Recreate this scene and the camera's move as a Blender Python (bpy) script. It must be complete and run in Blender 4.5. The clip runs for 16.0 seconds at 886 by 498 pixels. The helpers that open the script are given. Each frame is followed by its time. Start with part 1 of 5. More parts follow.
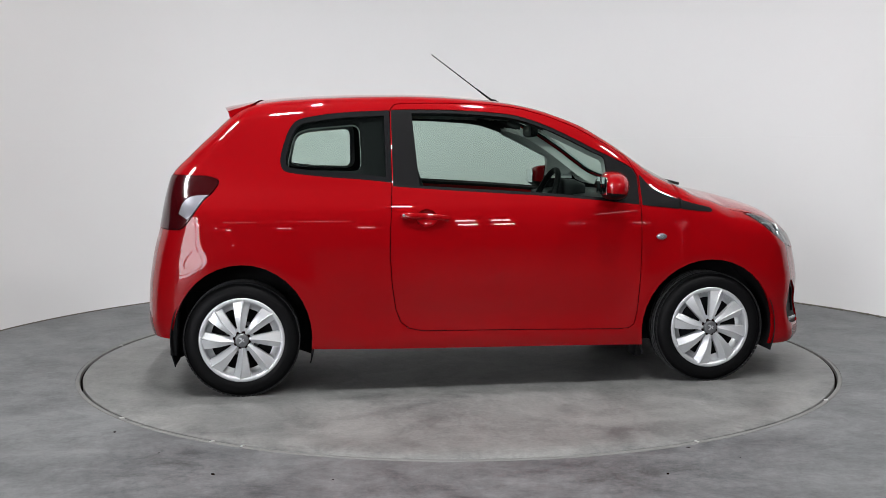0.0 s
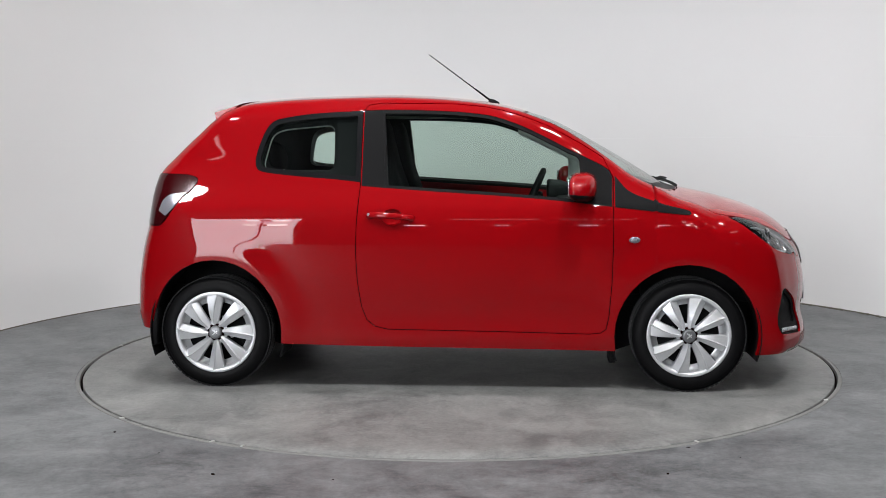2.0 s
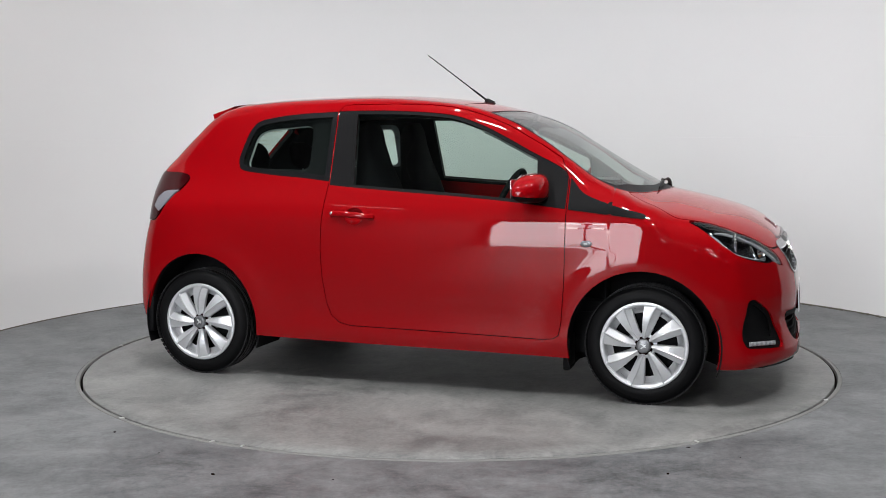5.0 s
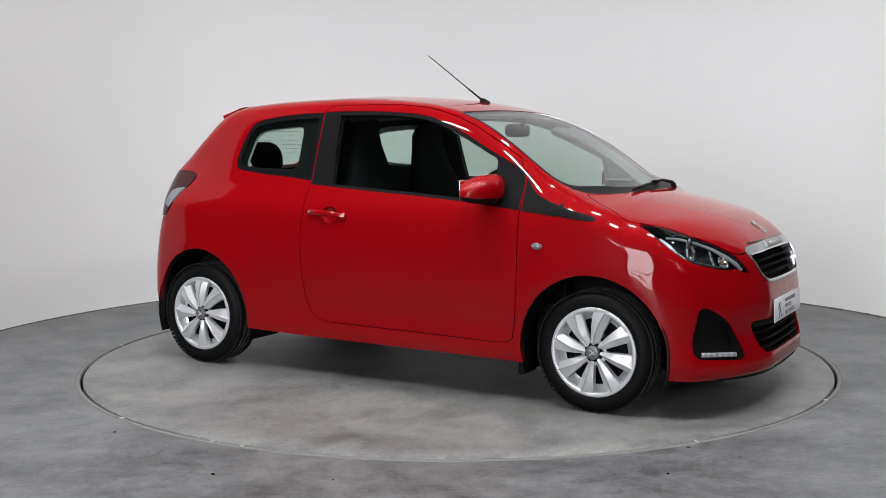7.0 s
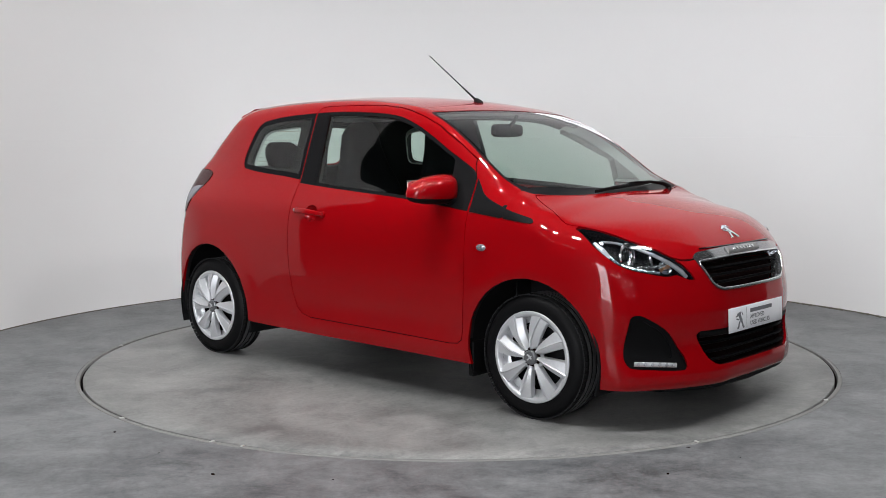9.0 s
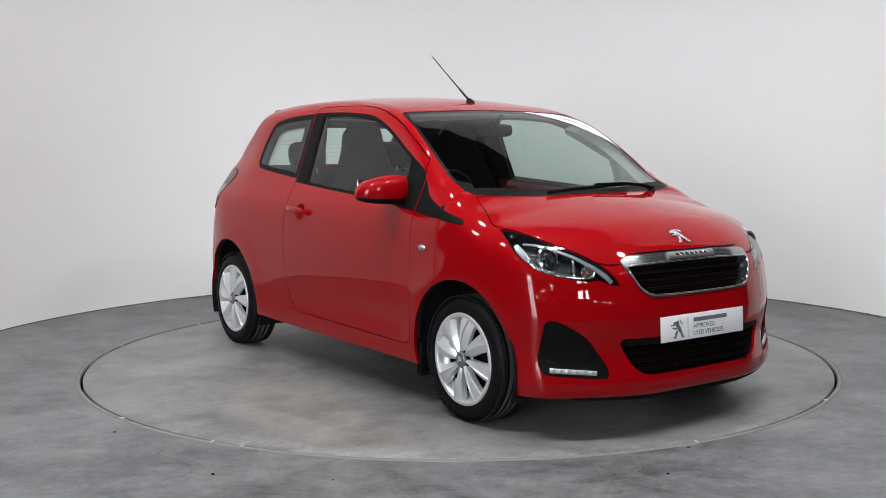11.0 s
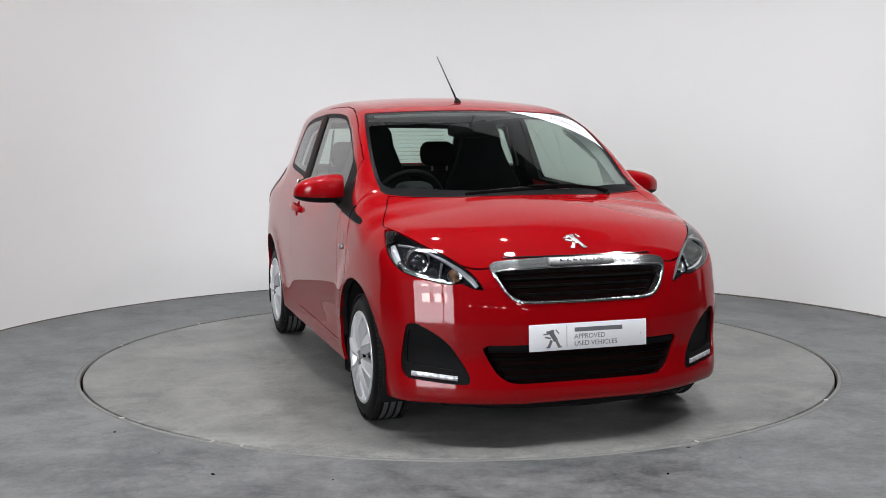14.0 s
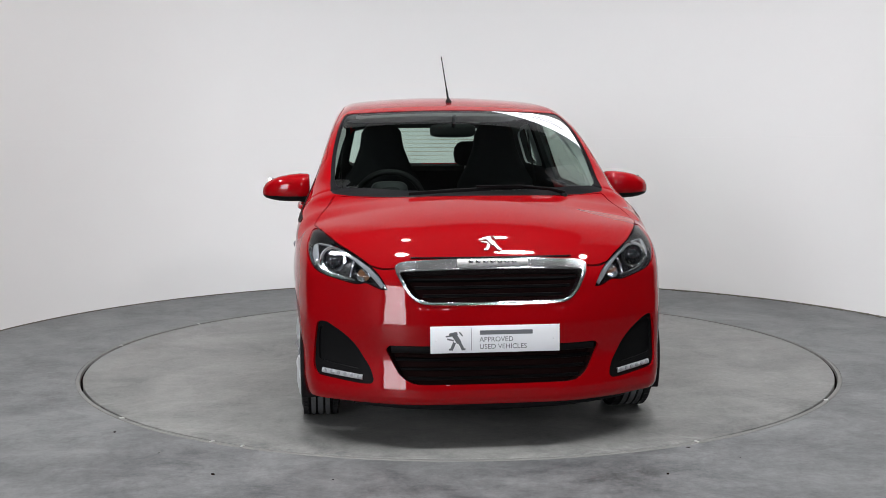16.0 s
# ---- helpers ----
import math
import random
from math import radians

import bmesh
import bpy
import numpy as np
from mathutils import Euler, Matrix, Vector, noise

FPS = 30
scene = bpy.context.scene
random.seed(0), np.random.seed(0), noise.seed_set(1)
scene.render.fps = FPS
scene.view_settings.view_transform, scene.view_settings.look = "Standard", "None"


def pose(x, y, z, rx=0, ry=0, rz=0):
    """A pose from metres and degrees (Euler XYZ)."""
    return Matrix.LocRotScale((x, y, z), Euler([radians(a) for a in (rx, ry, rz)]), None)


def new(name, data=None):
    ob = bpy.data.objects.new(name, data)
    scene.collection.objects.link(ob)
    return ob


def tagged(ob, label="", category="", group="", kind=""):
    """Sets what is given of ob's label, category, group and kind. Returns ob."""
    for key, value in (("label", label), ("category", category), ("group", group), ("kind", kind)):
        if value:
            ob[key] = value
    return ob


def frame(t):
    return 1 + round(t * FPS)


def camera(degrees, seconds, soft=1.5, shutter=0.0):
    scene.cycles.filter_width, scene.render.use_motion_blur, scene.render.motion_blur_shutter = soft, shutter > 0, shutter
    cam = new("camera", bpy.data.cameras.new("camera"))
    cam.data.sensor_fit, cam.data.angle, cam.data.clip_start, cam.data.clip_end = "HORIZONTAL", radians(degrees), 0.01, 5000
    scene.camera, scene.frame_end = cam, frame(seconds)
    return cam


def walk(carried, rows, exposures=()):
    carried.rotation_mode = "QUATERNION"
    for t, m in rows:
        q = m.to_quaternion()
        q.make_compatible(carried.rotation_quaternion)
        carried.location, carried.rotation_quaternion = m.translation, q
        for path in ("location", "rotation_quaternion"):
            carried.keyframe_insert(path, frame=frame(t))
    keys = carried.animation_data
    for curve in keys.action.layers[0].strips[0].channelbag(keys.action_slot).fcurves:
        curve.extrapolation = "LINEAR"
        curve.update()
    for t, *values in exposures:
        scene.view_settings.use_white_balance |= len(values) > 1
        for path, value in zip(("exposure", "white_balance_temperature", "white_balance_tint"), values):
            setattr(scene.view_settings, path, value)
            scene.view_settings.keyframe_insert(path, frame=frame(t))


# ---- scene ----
# ---- the camera on its tripod, before the turntable ----
EYE = (0.0, -6.0676, 1.2056)
cam = camera(44.8, 16.0, soft=0.75)
AIM = pose(*EYE, 90 - 5.638, 0, 0.590) @ pose(0, 0, 0, 0, 0, -0.315)
walk(cam, [(0.0, AIM), (16.0, AIM)], [(0.0, -0.12), (8.0, -0.12), (12.0, -0.09), (16.0, -0.07)])

# the turning of the turntable: seconds, degrees of the car's heading
TURN = [(0.0, 7.84), (0.5, 4.97), (1.0, 2.03), (1.5, -0.90), (2.0, -3.73), (2.5, -6.70), (3.0, -9.80), (3.5, -12.85), (4.0, -14.99), (4.2, -15.30),
        (6.3, -25.9), (6.5, -26.95), (7.0, -29.90), (7.5, -32.85), (8.0, -35.75), (8.5, -38.73), (9.0, -41.72), (9.2, -42.92), (11.3, -55.57), (11.5, -56.75),
        (12.0, -59.60), (12.5, -62.70), (13.0, -65.55), (13.5, -68.55), (14.0, -71.51), (14.5, -74.48), (15.0, -77.45), (15.5, -80.44), (16.0, -83.38)]
CAR_OFF = (0.0244, -0.0529)
GROUND = -0.012
HUB = (0.0141, 0.0422)
RING_R = 2.048

# ---- light: a dim hall, LED panels hung over the turntable, and two added fill lamps ----
world = bpy.data.worlds.new("hall_air")
scene.world = world
world.use_nodes = True
world.node_tree.nodes["Background"].inputs[0].default_value = (0.9, 0.95, 1.0, 1)
world.node_tree.nodes["Background"].inputs[1].default_value = 0.02


def disc_lamp(name, m, size, watts, beam, colour=(0.99, 0.985, 0.992)):
    data = bpy.data.lights.new(name, "AREA")
    data.shape, data.size, data.energy, data.color = "DISK", size, watts, colour
    data.spread = radians(beam)
    ob = new(name, data)
    ob.matrix_world = m
    return ob


# round high-bay lamps over the turntable and behind the camera: x, y, z, tip, watts, width, beam
# last two, narrow-beamed, are added unseen to lift the floor behind the car
BAYS = [(-2.8, -1.95, 3.95, 9, 60, 0.42, 180), (-0.95, -2.25, 3.95, 9, 61, 0.42, 180), (0.95, -2.25, 3.95, 9, 61, 0.42, 180), (2.8, -1.95, 3.95, 9, 59, 0.42, 180), (0.75, -4.75, 4.45, 20, 30, 0.20, 180), (-0.9, -0.25, 5.7, 6, 23, 0.18, 80), (0.9, -0.25, 5.7, 6, 18, 0.18, 80)]
for lx, ly, lz, tip, watts, wide, beam in BAYS:
    disc_lamp("high_bay_light", pose(lx, ly, lz, tip, 0, 0) @ pose(0, 0, -0.035), wide, watts, beam)


# ---- materials ----
def material(name, base=(0.5, 0.5, 0.5), rough=0.5, metal=0.0, spec=0.5, coat=0.0, noise_scale=0.0, vary=0.0, bump=0.0, rough_vary=0.0, glow=0.0):
    m = bpy.data.materials.new(name)
    m.use_nodes = True
    nt = m.node_tree
    b = nt.nodes["Principled BSDF"]
    b.inputs["Base Color"].default_value = (*base, 1)
    b.inputs["Roughness"].default_value = rough
    b.inputs["Metallic"].default_value = metal
    b.inputs["Specular IOR Level"].default_value = spec
    b.inputs["Coat Weight"].default_value = coat
    b.inputs["Coat Roughness"].default_value = 0.02
    if glow:
        b.inputs["Emission Color"].default_value = (*base, 1)
        b.inputs["Emission Strength"].default_value = glow
    if noise_scale:
        co = nt.nodes.new("ShaderNodeTexCoord")
        n = nt.nodes.new("ShaderNodeTexNoise")
        n.inputs["Scale"].default_value = noise_scale
        n.inputs["Detail"].default_value = 6
        nt.links.new(co.outputs["Object"], n.inputs["Vector"])
        if vary:
            mix = nt.nodes.new("ShaderNodeMix")
            mix.data_type = "RGBA"
            mix.inputs[6].default_value = (*[c * (1 - vary) for c in base], 1)
            mix.inputs[7].default_value = (*[min(1, c * (1 + vary)) for c in base], 1)
            nt.links.new(n.outputs["Fac"], mix.inputs[0])
            nt.links.new(mix.outputs[2], b.inputs["Base Color"])
        if rough_vary:
            rr = nt.nodes.new("ShaderNodeMapRange")
            rr.inputs[3].default_value, rr.inputs[4].default_value = max(0.02, rough - rough_vary), rough + rough_vary
            nt.links.new(n.outputs["Fac"], rr.inputs[0])
            nt.links.new(rr.outputs[0], b.inputs["Roughness"])
        if bump:
            bp = nt.nodes.new("ShaderNodeBump")
            bp.inputs["Strength"].default_value, bp.inputs["Distance"].default_value = 0.5, bump
            nt.links.new(n.outputs["Fac"], bp.inputs["Height"])
            nt.links.new(bp.outputs[0], b.inputs["Normal"])
    return m


def glass_material(name, tint, rough=0.0):
    """A thin pane: tinted clear glass with a mirror gloss by Fresnel."""
    m = bpy.data.materials.new(name)
    m.use_nodes = True
    nt = m.node_tree
    nt.nodes.remove(nt.nodes["Principled BSDF"])
    clear, gloss, mix, edge = (nt.nodes.new("ShaderNode" + k) for k in ("BsdfTransparent", "BsdfGlossy", "MixShader", "LayerWeight"))
    power, scale = nt.nodes.new("ShaderNodeMath"), nt.nodes.new("ShaderNodeMath")
    clear.inputs[0].default_value = (*tint, 1)
    gloss.inputs["Roughness"].default_value = rough
    edge.inputs[0].default_value = 0.5
    power.operation, power.inputs[1].default_value = "POWER", 4.0
    scale.operation, scale.inputs[1].default_value, scale.inputs[2].default_value = "MULTIPLY_ADD", 0.90, 0.06
    nt.links.new(edge.outputs["Facing"], power.inputs[0])
    nt.links.new(power.outputs[0], scale.inputs[0])
    nt.links.new(scale.outputs[0], mix.inputs[0])
    nt.links.new(clear.outputs[0], mix.inputs[1])
    nt.links.new(gloss.outputs[0], mix.inputs[2])
    nt.links.new(mix.outputs[0], nt.nodes["Material Output"].inputs[0])
    return m


def concrete_material(name, dark, light, streak):
    """Power-floated concrete: broad cloudy stains, trowel marks, fine grit."""
    m = bpy.data.materials.new(name)
    m.use_nodes = True
    nt = m.node_tree
    b = nt.nodes["Principled BSDF"]
    co = nt.nodes.new("ShaderNodeTexCoord")
    stretch = nt.nodes.new("ShaderNodeMapping")
    stretch.inputs["Scale"].default_value = streak
    nt.links.new(co.outputs["Object"], stretch.inputs[0])
    layers = []
    for scale, detail, warp, src in ((1.7, 9, 0.5, co.outputs["Object"]), (6.5, 12, 0.9, stretch.outputs[0]), (48, 8, 0.3, co.outputs["Object"])):
        n = nt.nodes.new("ShaderNodeTexNoise")
        n.inputs["Scale"].default_value, n.inputs["Detail"].default_value, n.inputs["Distortion"].default_value = scale, detail, warp
        n.inputs["Roughness"].default_value = 0.72
        nt.links.new(src, n.inputs["Vector"])
        layers.append(n.outputs["Fac"])
    add = layers[0]
    for k, w in ((1, 0.9), (2, 0.50)):
        ma = nt.nodes.new("ShaderNodeMath")
        ma.operation = "MULTIPLY_ADD"
        nt.links.new(layers[k], ma.inputs[0])
        ma.inputs[1].default_value = w
        nt.links.new(add, ma.inputs[2])
        add = ma.outputs[0]
    ramp = nt.nodes.new("ShaderNodeMapRange")
    ramp.inputs[1].default_value, ramp.inputs[2].default_value = 0.97, 1.46
    nt.links.new(add, ramp.inputs[0])
    mix = nt.nodes.new("ShaderNodeMix")
    mix.data_type = "RGBA"
    mix.inputs[6].default_value, mix.inputs[7].default_value = (*dark, 1), (*light, 1)
    nt.links.new(ramp.outputs[0], mix.inputs[0])
    nt.links.new(mix.outputs[2], b.inputs["Base Color"])
    rr = nt.nodes.new("ShaderNodeMapRange")
    rr.inputs[3].default_value, rr.inputs[4].default_value = 0.34, 0.62
    nt.links.new(layers[1], rr.inputs[0])
    nt.links.new(rr.outputs[0], b.inputs["Roughness"])
    bp = nt.nodes.new("ShaderNodeBump")
    bp.inputs["Strength"].default_value, bp.inputs["Distance"].default_value = 0.25, 0.004
    nt.links.new(layers[2], bp.inputs["Height"])
    nt.links.new(bp.outputs[0], b.inputs["Normal"])
    return m


RED = material("red_paint", (0.240, 0.0006, 0.0026), 0.45, 0, 0.02, 1.0)
RED.node_tree.nodes["Principled BSDF"].inputs["Coat IOR"].default_value = 1.36
RED_INNER = material("red_inner_metal", (0.42, 0.006, 0.010), 0.4)
GLASS = glass_material("tinted_glass", (0.74, 0.84, 0.79))
CLEAR = glass_material("clear_lens", (0.93, 0.95, 0.96))
FRIT = material("black_glass_border", (0.006, 0.006, 0.007), 0.40, 0, 0.05)
BLACK = material("black_grained_plastic", (0.005, 0.005, 0.0055), 0.55, 0, 0.08, noise_scale=900, bump=0.0004)
GAP = material("dark_joint", (0.010, 0.003, 0.003), 0.9, 0, 0.1)
GLOSS_BLACK = material("gloss_black_trim", (0.010, 0.010, 0.011), 0.12)
CHROME = material("chrome", (0.80, 0.81, 0.83), 0.08, 1.0)
SLAT = material("black_slat_plastic", (0.0025, 0.0025, 0.003), 0.6, 0, 0.04)
SILVER = material("silver_wheel_paint", (0.60, 0.61, 0.63), 0.36, 0.50, coat=0.2, noise_scale=400, vary=0.05)
RUBBER = material("tyre_rubber", (0.0040, 0.0040, 0.0045), 0.5, 0, 0.10, noise_scale=120, vary=0.2, bump=0.0006, rough_vary=0.1)
DARK = material("dark_underbody", (0.006, 0.006, 0.007), 0.9, 0, 0.2, noise_scale=20, vary=0.3)
CABIN = material("dark_grey_cabin_trim", (0.013, 0.0135, 0.0145), 0.6, 0, 0.2, noise_scale=300, vary=0.1, bump=0.0004)
HEADLINER = material("grey_headliner_felt", (0.45, 0.45, 0.44), 0.9, noise_scale=200, vary=0.1)
FABRIC = material("black_seat_cloth", (0.006, 0.006, 0.007), 0.85, 0, 0.1, noise_scale=500, vary=0.3, bump=0.001)
WHITE_PLATE = material("white_plate_enamel", (0.78, 0.79, 0.82), 0.3)
SATIN = material("satin_chrome", (0.66, 0.67, 0.69), 0.24, 0.75)
DARK_CHROME = material("dark_chrome", (0.40, 0.405, 0.42), 0.18, 0.95)
RIM = material("weathered_trim_ring", (0.17, 0.17, 0.165), 0.7, 0, 0.3, noise_scale=30, vary=0.2)
GREY_PRINT = material("grey_print", (0.13, 0.135, 0.15), 0.5)
TAIL_RED = material("red_lamp_lens", (0.030, 0.001, 0.002), 0.14, 0, 0.3, coat=0.2)
TAIL_CLEAR = material("clear_lamp_lens", (0.24, 0.24, 0.27), 0.24, 0.4, coat=0.0)
AMBER = material("amber_bulb", (0.22, 0.10, 0.05), 0.2)
BARE = material("reflector_silver", (0.85, 0.86, 0.88), 0.12, 1.0)
HUBCAP = material("grey_hub_metal", (0.20, 0.205, 0.215), 0.3, 0.7, noise_scale=120, vary=0.2)
STEEL = material("brushed_steel_trim", (0.30, 0.30, 0.30), 0.42, 0.8, noise_scale=60, vary=0.2, rough_vary=0.1)
FLOOR = concrete_material("grey_concrete", (0.046, 0.0495, 0.053), (0.190, 0.196, 0.201), (0.9, 1.25, 1))
DISC = concrete_material("turntable_concrete", (0.084, 0.086, 0.086), (0.236, 0.236, 0.230), (1.2, 0.85, 1))
WALL = material("white_wall_paint", (0.80, 0.80, 0.80), 0.85, noise_scale=1.3, vary=0.02, bump=0.0)
HALL = material("hall_grey_cladding", (0.028, 0.029, 0.032), 0.8, noise_scale=0.6, vary=0.15)
CEIL = material("hall_dark_ceiling", (0.026, 0.026, 0.028), 0.85, noise_scale=0.8, vary=0.2)
LED = material("led_diffuser", (1, 0.985, 0.97), 0.5, glow=7.0)
FRAME_W = material("white_lamp_frame", (0.75, 0.75, 0.75), 0.5)
PANEL_LED = material("square_led_diffuser", (1, 0.985, 0.97), 0.5, glow=40.0)
LED_BRIGHT = material("bright_led_diffuser", (1, 0.985, 0.97), 0.5, glow=18.0)
DAYLIGHT = material("overcast_daylight", (0.93, 0.955, 1.0), 0.9, glow=16.0)
SHOULDER = material("tyre_shoulder_rubber", (0.018, 0.018, 0.019), 0.7, 0, 0.1, noise_scale=80, vary=0.2)
TREAD = material("worn_tyre_tread", (0.085, 0.085, 0.088), 0.75, 0, 0.2, noise_scale=80, vary=0.25)
MOULDING = material("mid_grey_moulding", (0.42, 0.425, 0.43), 0.8, noise_scale=200, vary=0.06)
PILLAR = material("pale_grey_pillar_trim", (0.48, 0.48, 0.48), 0.8, noise_scale=200, vary=0.06)
CLIP = material("pale_steel_clip", (0.42, 0.42, 0.41), 0.5, 0.3)
DIRT = material("brown_grey_dirt", (0.12, 0.11, 0.09), 0.95, noise_scale=60, vary=0.4)


# ---- body form of the hatchback: half widths, centre line, nose and tail as smooth tables ----
def curve(pairs):
    """A smooth monotone curve through (place, value) pairs."""
    xs, ys = np.array(pairs, float).T
    h, d = np.diff(xs), np.diff(ys) / np.diff(xs)
    m = np.zeros_like(xs)
    m[0], m[-1] = d[0], d[-1]
    same = d[1:] * d[:-1] > 0
    w1, w2 = 2 * h[1:] + h[:-1], h[1:] + 2 * h[:-1]
    with np.errstate(divide="ignore", invalid="ignore"):
        m[1:-1] = np.where(same, (w1 + w2) / (w1 / d[:-1] + w2 / d[1:]), 0)

    def value(q):
        q = np.clip(q, xs[0], xs[-1])
        i = np.clip(np.searchsorted(xs, q) - 1, 0, len(h) - 1)
        t = (q - xs[i]) / h[i]
        return ((1 + 2 * t) * (1 - t) ** 2 * ys[i] + t * (1 - t) ** 2 * h[i] * m[i]
                + t * t * (3 - 2 * t) * ys[i + 1] + t * t * (t - 1) * h[i] * m[i + 1])
    return value


SIDE = curve([(0.1, 0.752), (0.19, 0.775), (0.25, 0.785), (0.32, 0.788), (0.45, 0.796), (0.58, 0.8045), (0.70, 0.8055),
              (0.80, 0.799), (0.88, 0.782), (0.94, 0.756), (1.0, 0.728), (1.05, 0.709), (1.2, 0.657), (1.357, 0.600), (1.45, 0.560), (1.6, 0.48)])
TAPER_LOW = curve([(-1.8, 0.07), (-1.6, 0.035), (-1.4, 0.012), (-1.2, 0.003), (-0.9, 0), (0.9, 0), (1.2, 0.003), (1.5, 0.012), (1.7, 0.035), (1.9, 0.08)])
TAPER_HIGH = curve([(-1.8, 0.14), (-1.5, 0.095), (-1.25, 0.040), (-1.0, 0.010), (-0.6, 0.0), (0, 0), (0.6, 0.0), (0.9, 0.006), (1.3, 0.03), (1.9, 0.10)])
TOP = curve([(-1.8, 1.30), (-1.3, 1.395), (-1.155, 1.426), (-0.94, 1.449), (-0.757, 1.460), (-0.5, 1.466), (-0.35, 1.467), (-0.2, 1.463), (0, 1.449), (0.154, 1.430),
             (0.275, 1.407), (0.4, 1.372), (0.532, 1.325), (0.658, 1.262), (0.783, 1.192), (0.909, 1.118), (1.03, 1.042), (1.10, 0.998), (1.17, 0.971), (1.267, 0.951),
             (1.38, 0.926), (1.537, 0.881), (1.663, 0.831), (1.758, 0.783), (1.95, 0.62)])
CROWN = curve([(-1.8, 0.14), (-1.2, 0.12), (0, 0.107), (0.3, 0.085), (0.5, 0.095), (0.7, 0.135), (0.8, 0.170), (0.9, 0.200), (1.0, 0.165), (1.08, 0.125), (1.18, 0.125), (1.3, 0.165), (1.5, 0.15), (1.9, 0.12)])
NOSE = curve([(0.08, 1.74), (0.15, 1.815), (0.19, 1.850), (0.225, 1.851), (0.26, 1.845), (0.36, 1.829), (0.43, 1.835), (0.48, 1.836), (0.53, 1.830), (0.57, 1.823), (0.6, 1.816), (0.66, 1.803), (0.72, 1.775), (0.80, 1.735), (0.9, 1.67), (1.2, 1.4)])
NOSE_PLAN = curve([(0, 0), (0.15, 0.001), (0.26, 0.004), (0.35, 0.022), (0.45, 0.058), (0.533, 0.098), (0.62, 0.152), (0.686, 0.196), (0.74, 0.245), (0.79, 0.345), (0.85, 0.60), (1.2, 1.8)])
TAIL = curve([(0.1, 1.55), (0.2, 1.605), (0.28, 1.640), (0.36, 1.655), (0.5, 1.650), (0.6, 1.637), (0.71, 1.615), (0.8, 1.590), (0.9, 1.570), (1.0, 1.545), (1.055, 1.525),
              (1.154, 1.432), (1.217, 1.366), (1.258, 1.320), (1.311, 1.265), (1.45, 1.13), (1.7, 0.8)])
TAIL_PLAN = curve([(0, 0), (0.3, 0.006), (0.5, 0.018), (0.62, 0.042), (0.70, 0.075), (0.77, 0.13), (0.82, 0.24), (1.2, 1.4)])


def slope(fn, q, h=0.004):
    return (fn(q + h) - fn(q - h)) / (2 * h)


def soft_max(a, b, k):
    h = np.clip(0.5 + 0.5 * (a - b) / k, 0, 1)
    return b + (a - b) * h + k * h * (1 - h)


def form(x, y, z):
    """Below zero inside the car's outer form, above zero outside."""
    y = np.abs(y)
    high = np.clip((z - 0.85) / 0.3, 0, 1)
    high = high * high * (3 - 2 * high)
    wide = SIDE(z) - TAPER_LOW(x) * (1 - high) - TAPER_HIGH(x) * high
    for axle in (-1.17, 1.17):  # swollen arches over the wheels
        r = np.hypot(x - axle, (z - 0.275))
        wide = wide + 0.010 * np.exp(-((r - 0.37) / 0.075) ** 2) * np.clip((z - 0.2) / 0.2, 0, 1)
    # hollow under the door's middle, swelling to the sill
    wide = wide - 0.006 * np.exp(-((z - 0.36) / 0.07) ** 2) * np.exp(-((x - 0.1) / 0.7) ** 4)
    side = (y - wide) / np.sqrt(1 + slope(SIDE, z) ** 2)
    top = (z - TOP(x) + CROWN(x) * y * y) / np.sqrt(1 + slope(TOP, x) ** 2)
    nose = (x - NOSE(z) + NOSE_PLAN(y)) / np.sqrt(1 + slope(NOSE, z) ** 2 + slope(NOSE_PLAN, y) ** 2)
    tail = (-x - TAIL(z) + TAIL_PLAN(y)) / np.sqrt(1 + slope(TAIL, z) ** 2 + slope(TAIL_PLAN, y) ** 2)
    k_top = 0.058 + 0.020 * np.clip((0.45 - x) / 0.5, 0, 1) + 0.055 * np.clip((x - 1.05) / 0.25, 0, 1)
    f = soft_max(side, tail, 0.07)
    f = soft_max(f, nose, 0.068)
    return soft_max(f, top, k_top)


def form_normal(x, y, z, h=0.003):
    n = np.stack([form(x + h, y, z) - form(x - h, y, z), form(x, y + h, z) - form(x, y - h, z), form(x, y, z + h) - form(x, y, z - h)], -1)
    return n / np.linalg.norm(n, axis=-1, keepdims=True)


def on_form(start, way, far=2.5, steps=24):
    """Where rays from inside leave the form."""
    lo, hi = np.zeros(len(start)), np.full(len(start), far)
    for _ in range(steps):
        mid = (lo + hi) / 2
        p = start + way * mid[:, None]
        inside = form(p[:, 0], p[:, 1], p[:, 2]) < 0
        lo, hi = np.where(inside, mid, lo), np.where(inside, hi, mid)
    return start + way * hi[:, None]


def skin(x, z, lift=0.0):
    """The flank's half width at (x, z), and a point lifted off it."""
    s = np.array([[x, 0.0, z]])
    q = on_form(s, np.array([[0.0, 1.0, 0.0]]), 1.2, 17)[0]
    return q + lift * form_normal(*q)


def front_at(y, z, lift=0.0):
    """A point on the nose at (y, z), lifted off it."""
    q = on_form(np.array([[1.0, y, z]]), np.array([[1.0, 0.0, 0.0]]), 1.2, 17)[0]
    return q + lift * form_normal(*q)


def over_at(x, y, lift=0.0):
    """A point on the top of the form at (x, y), lifted off it."""
    q = on_form(np.array([[x, y, 0.6]]), np.array([[0.0, 0.0, 1.0]]), 1.2, 17)[0]
    return q + lift * form_normal(*q)


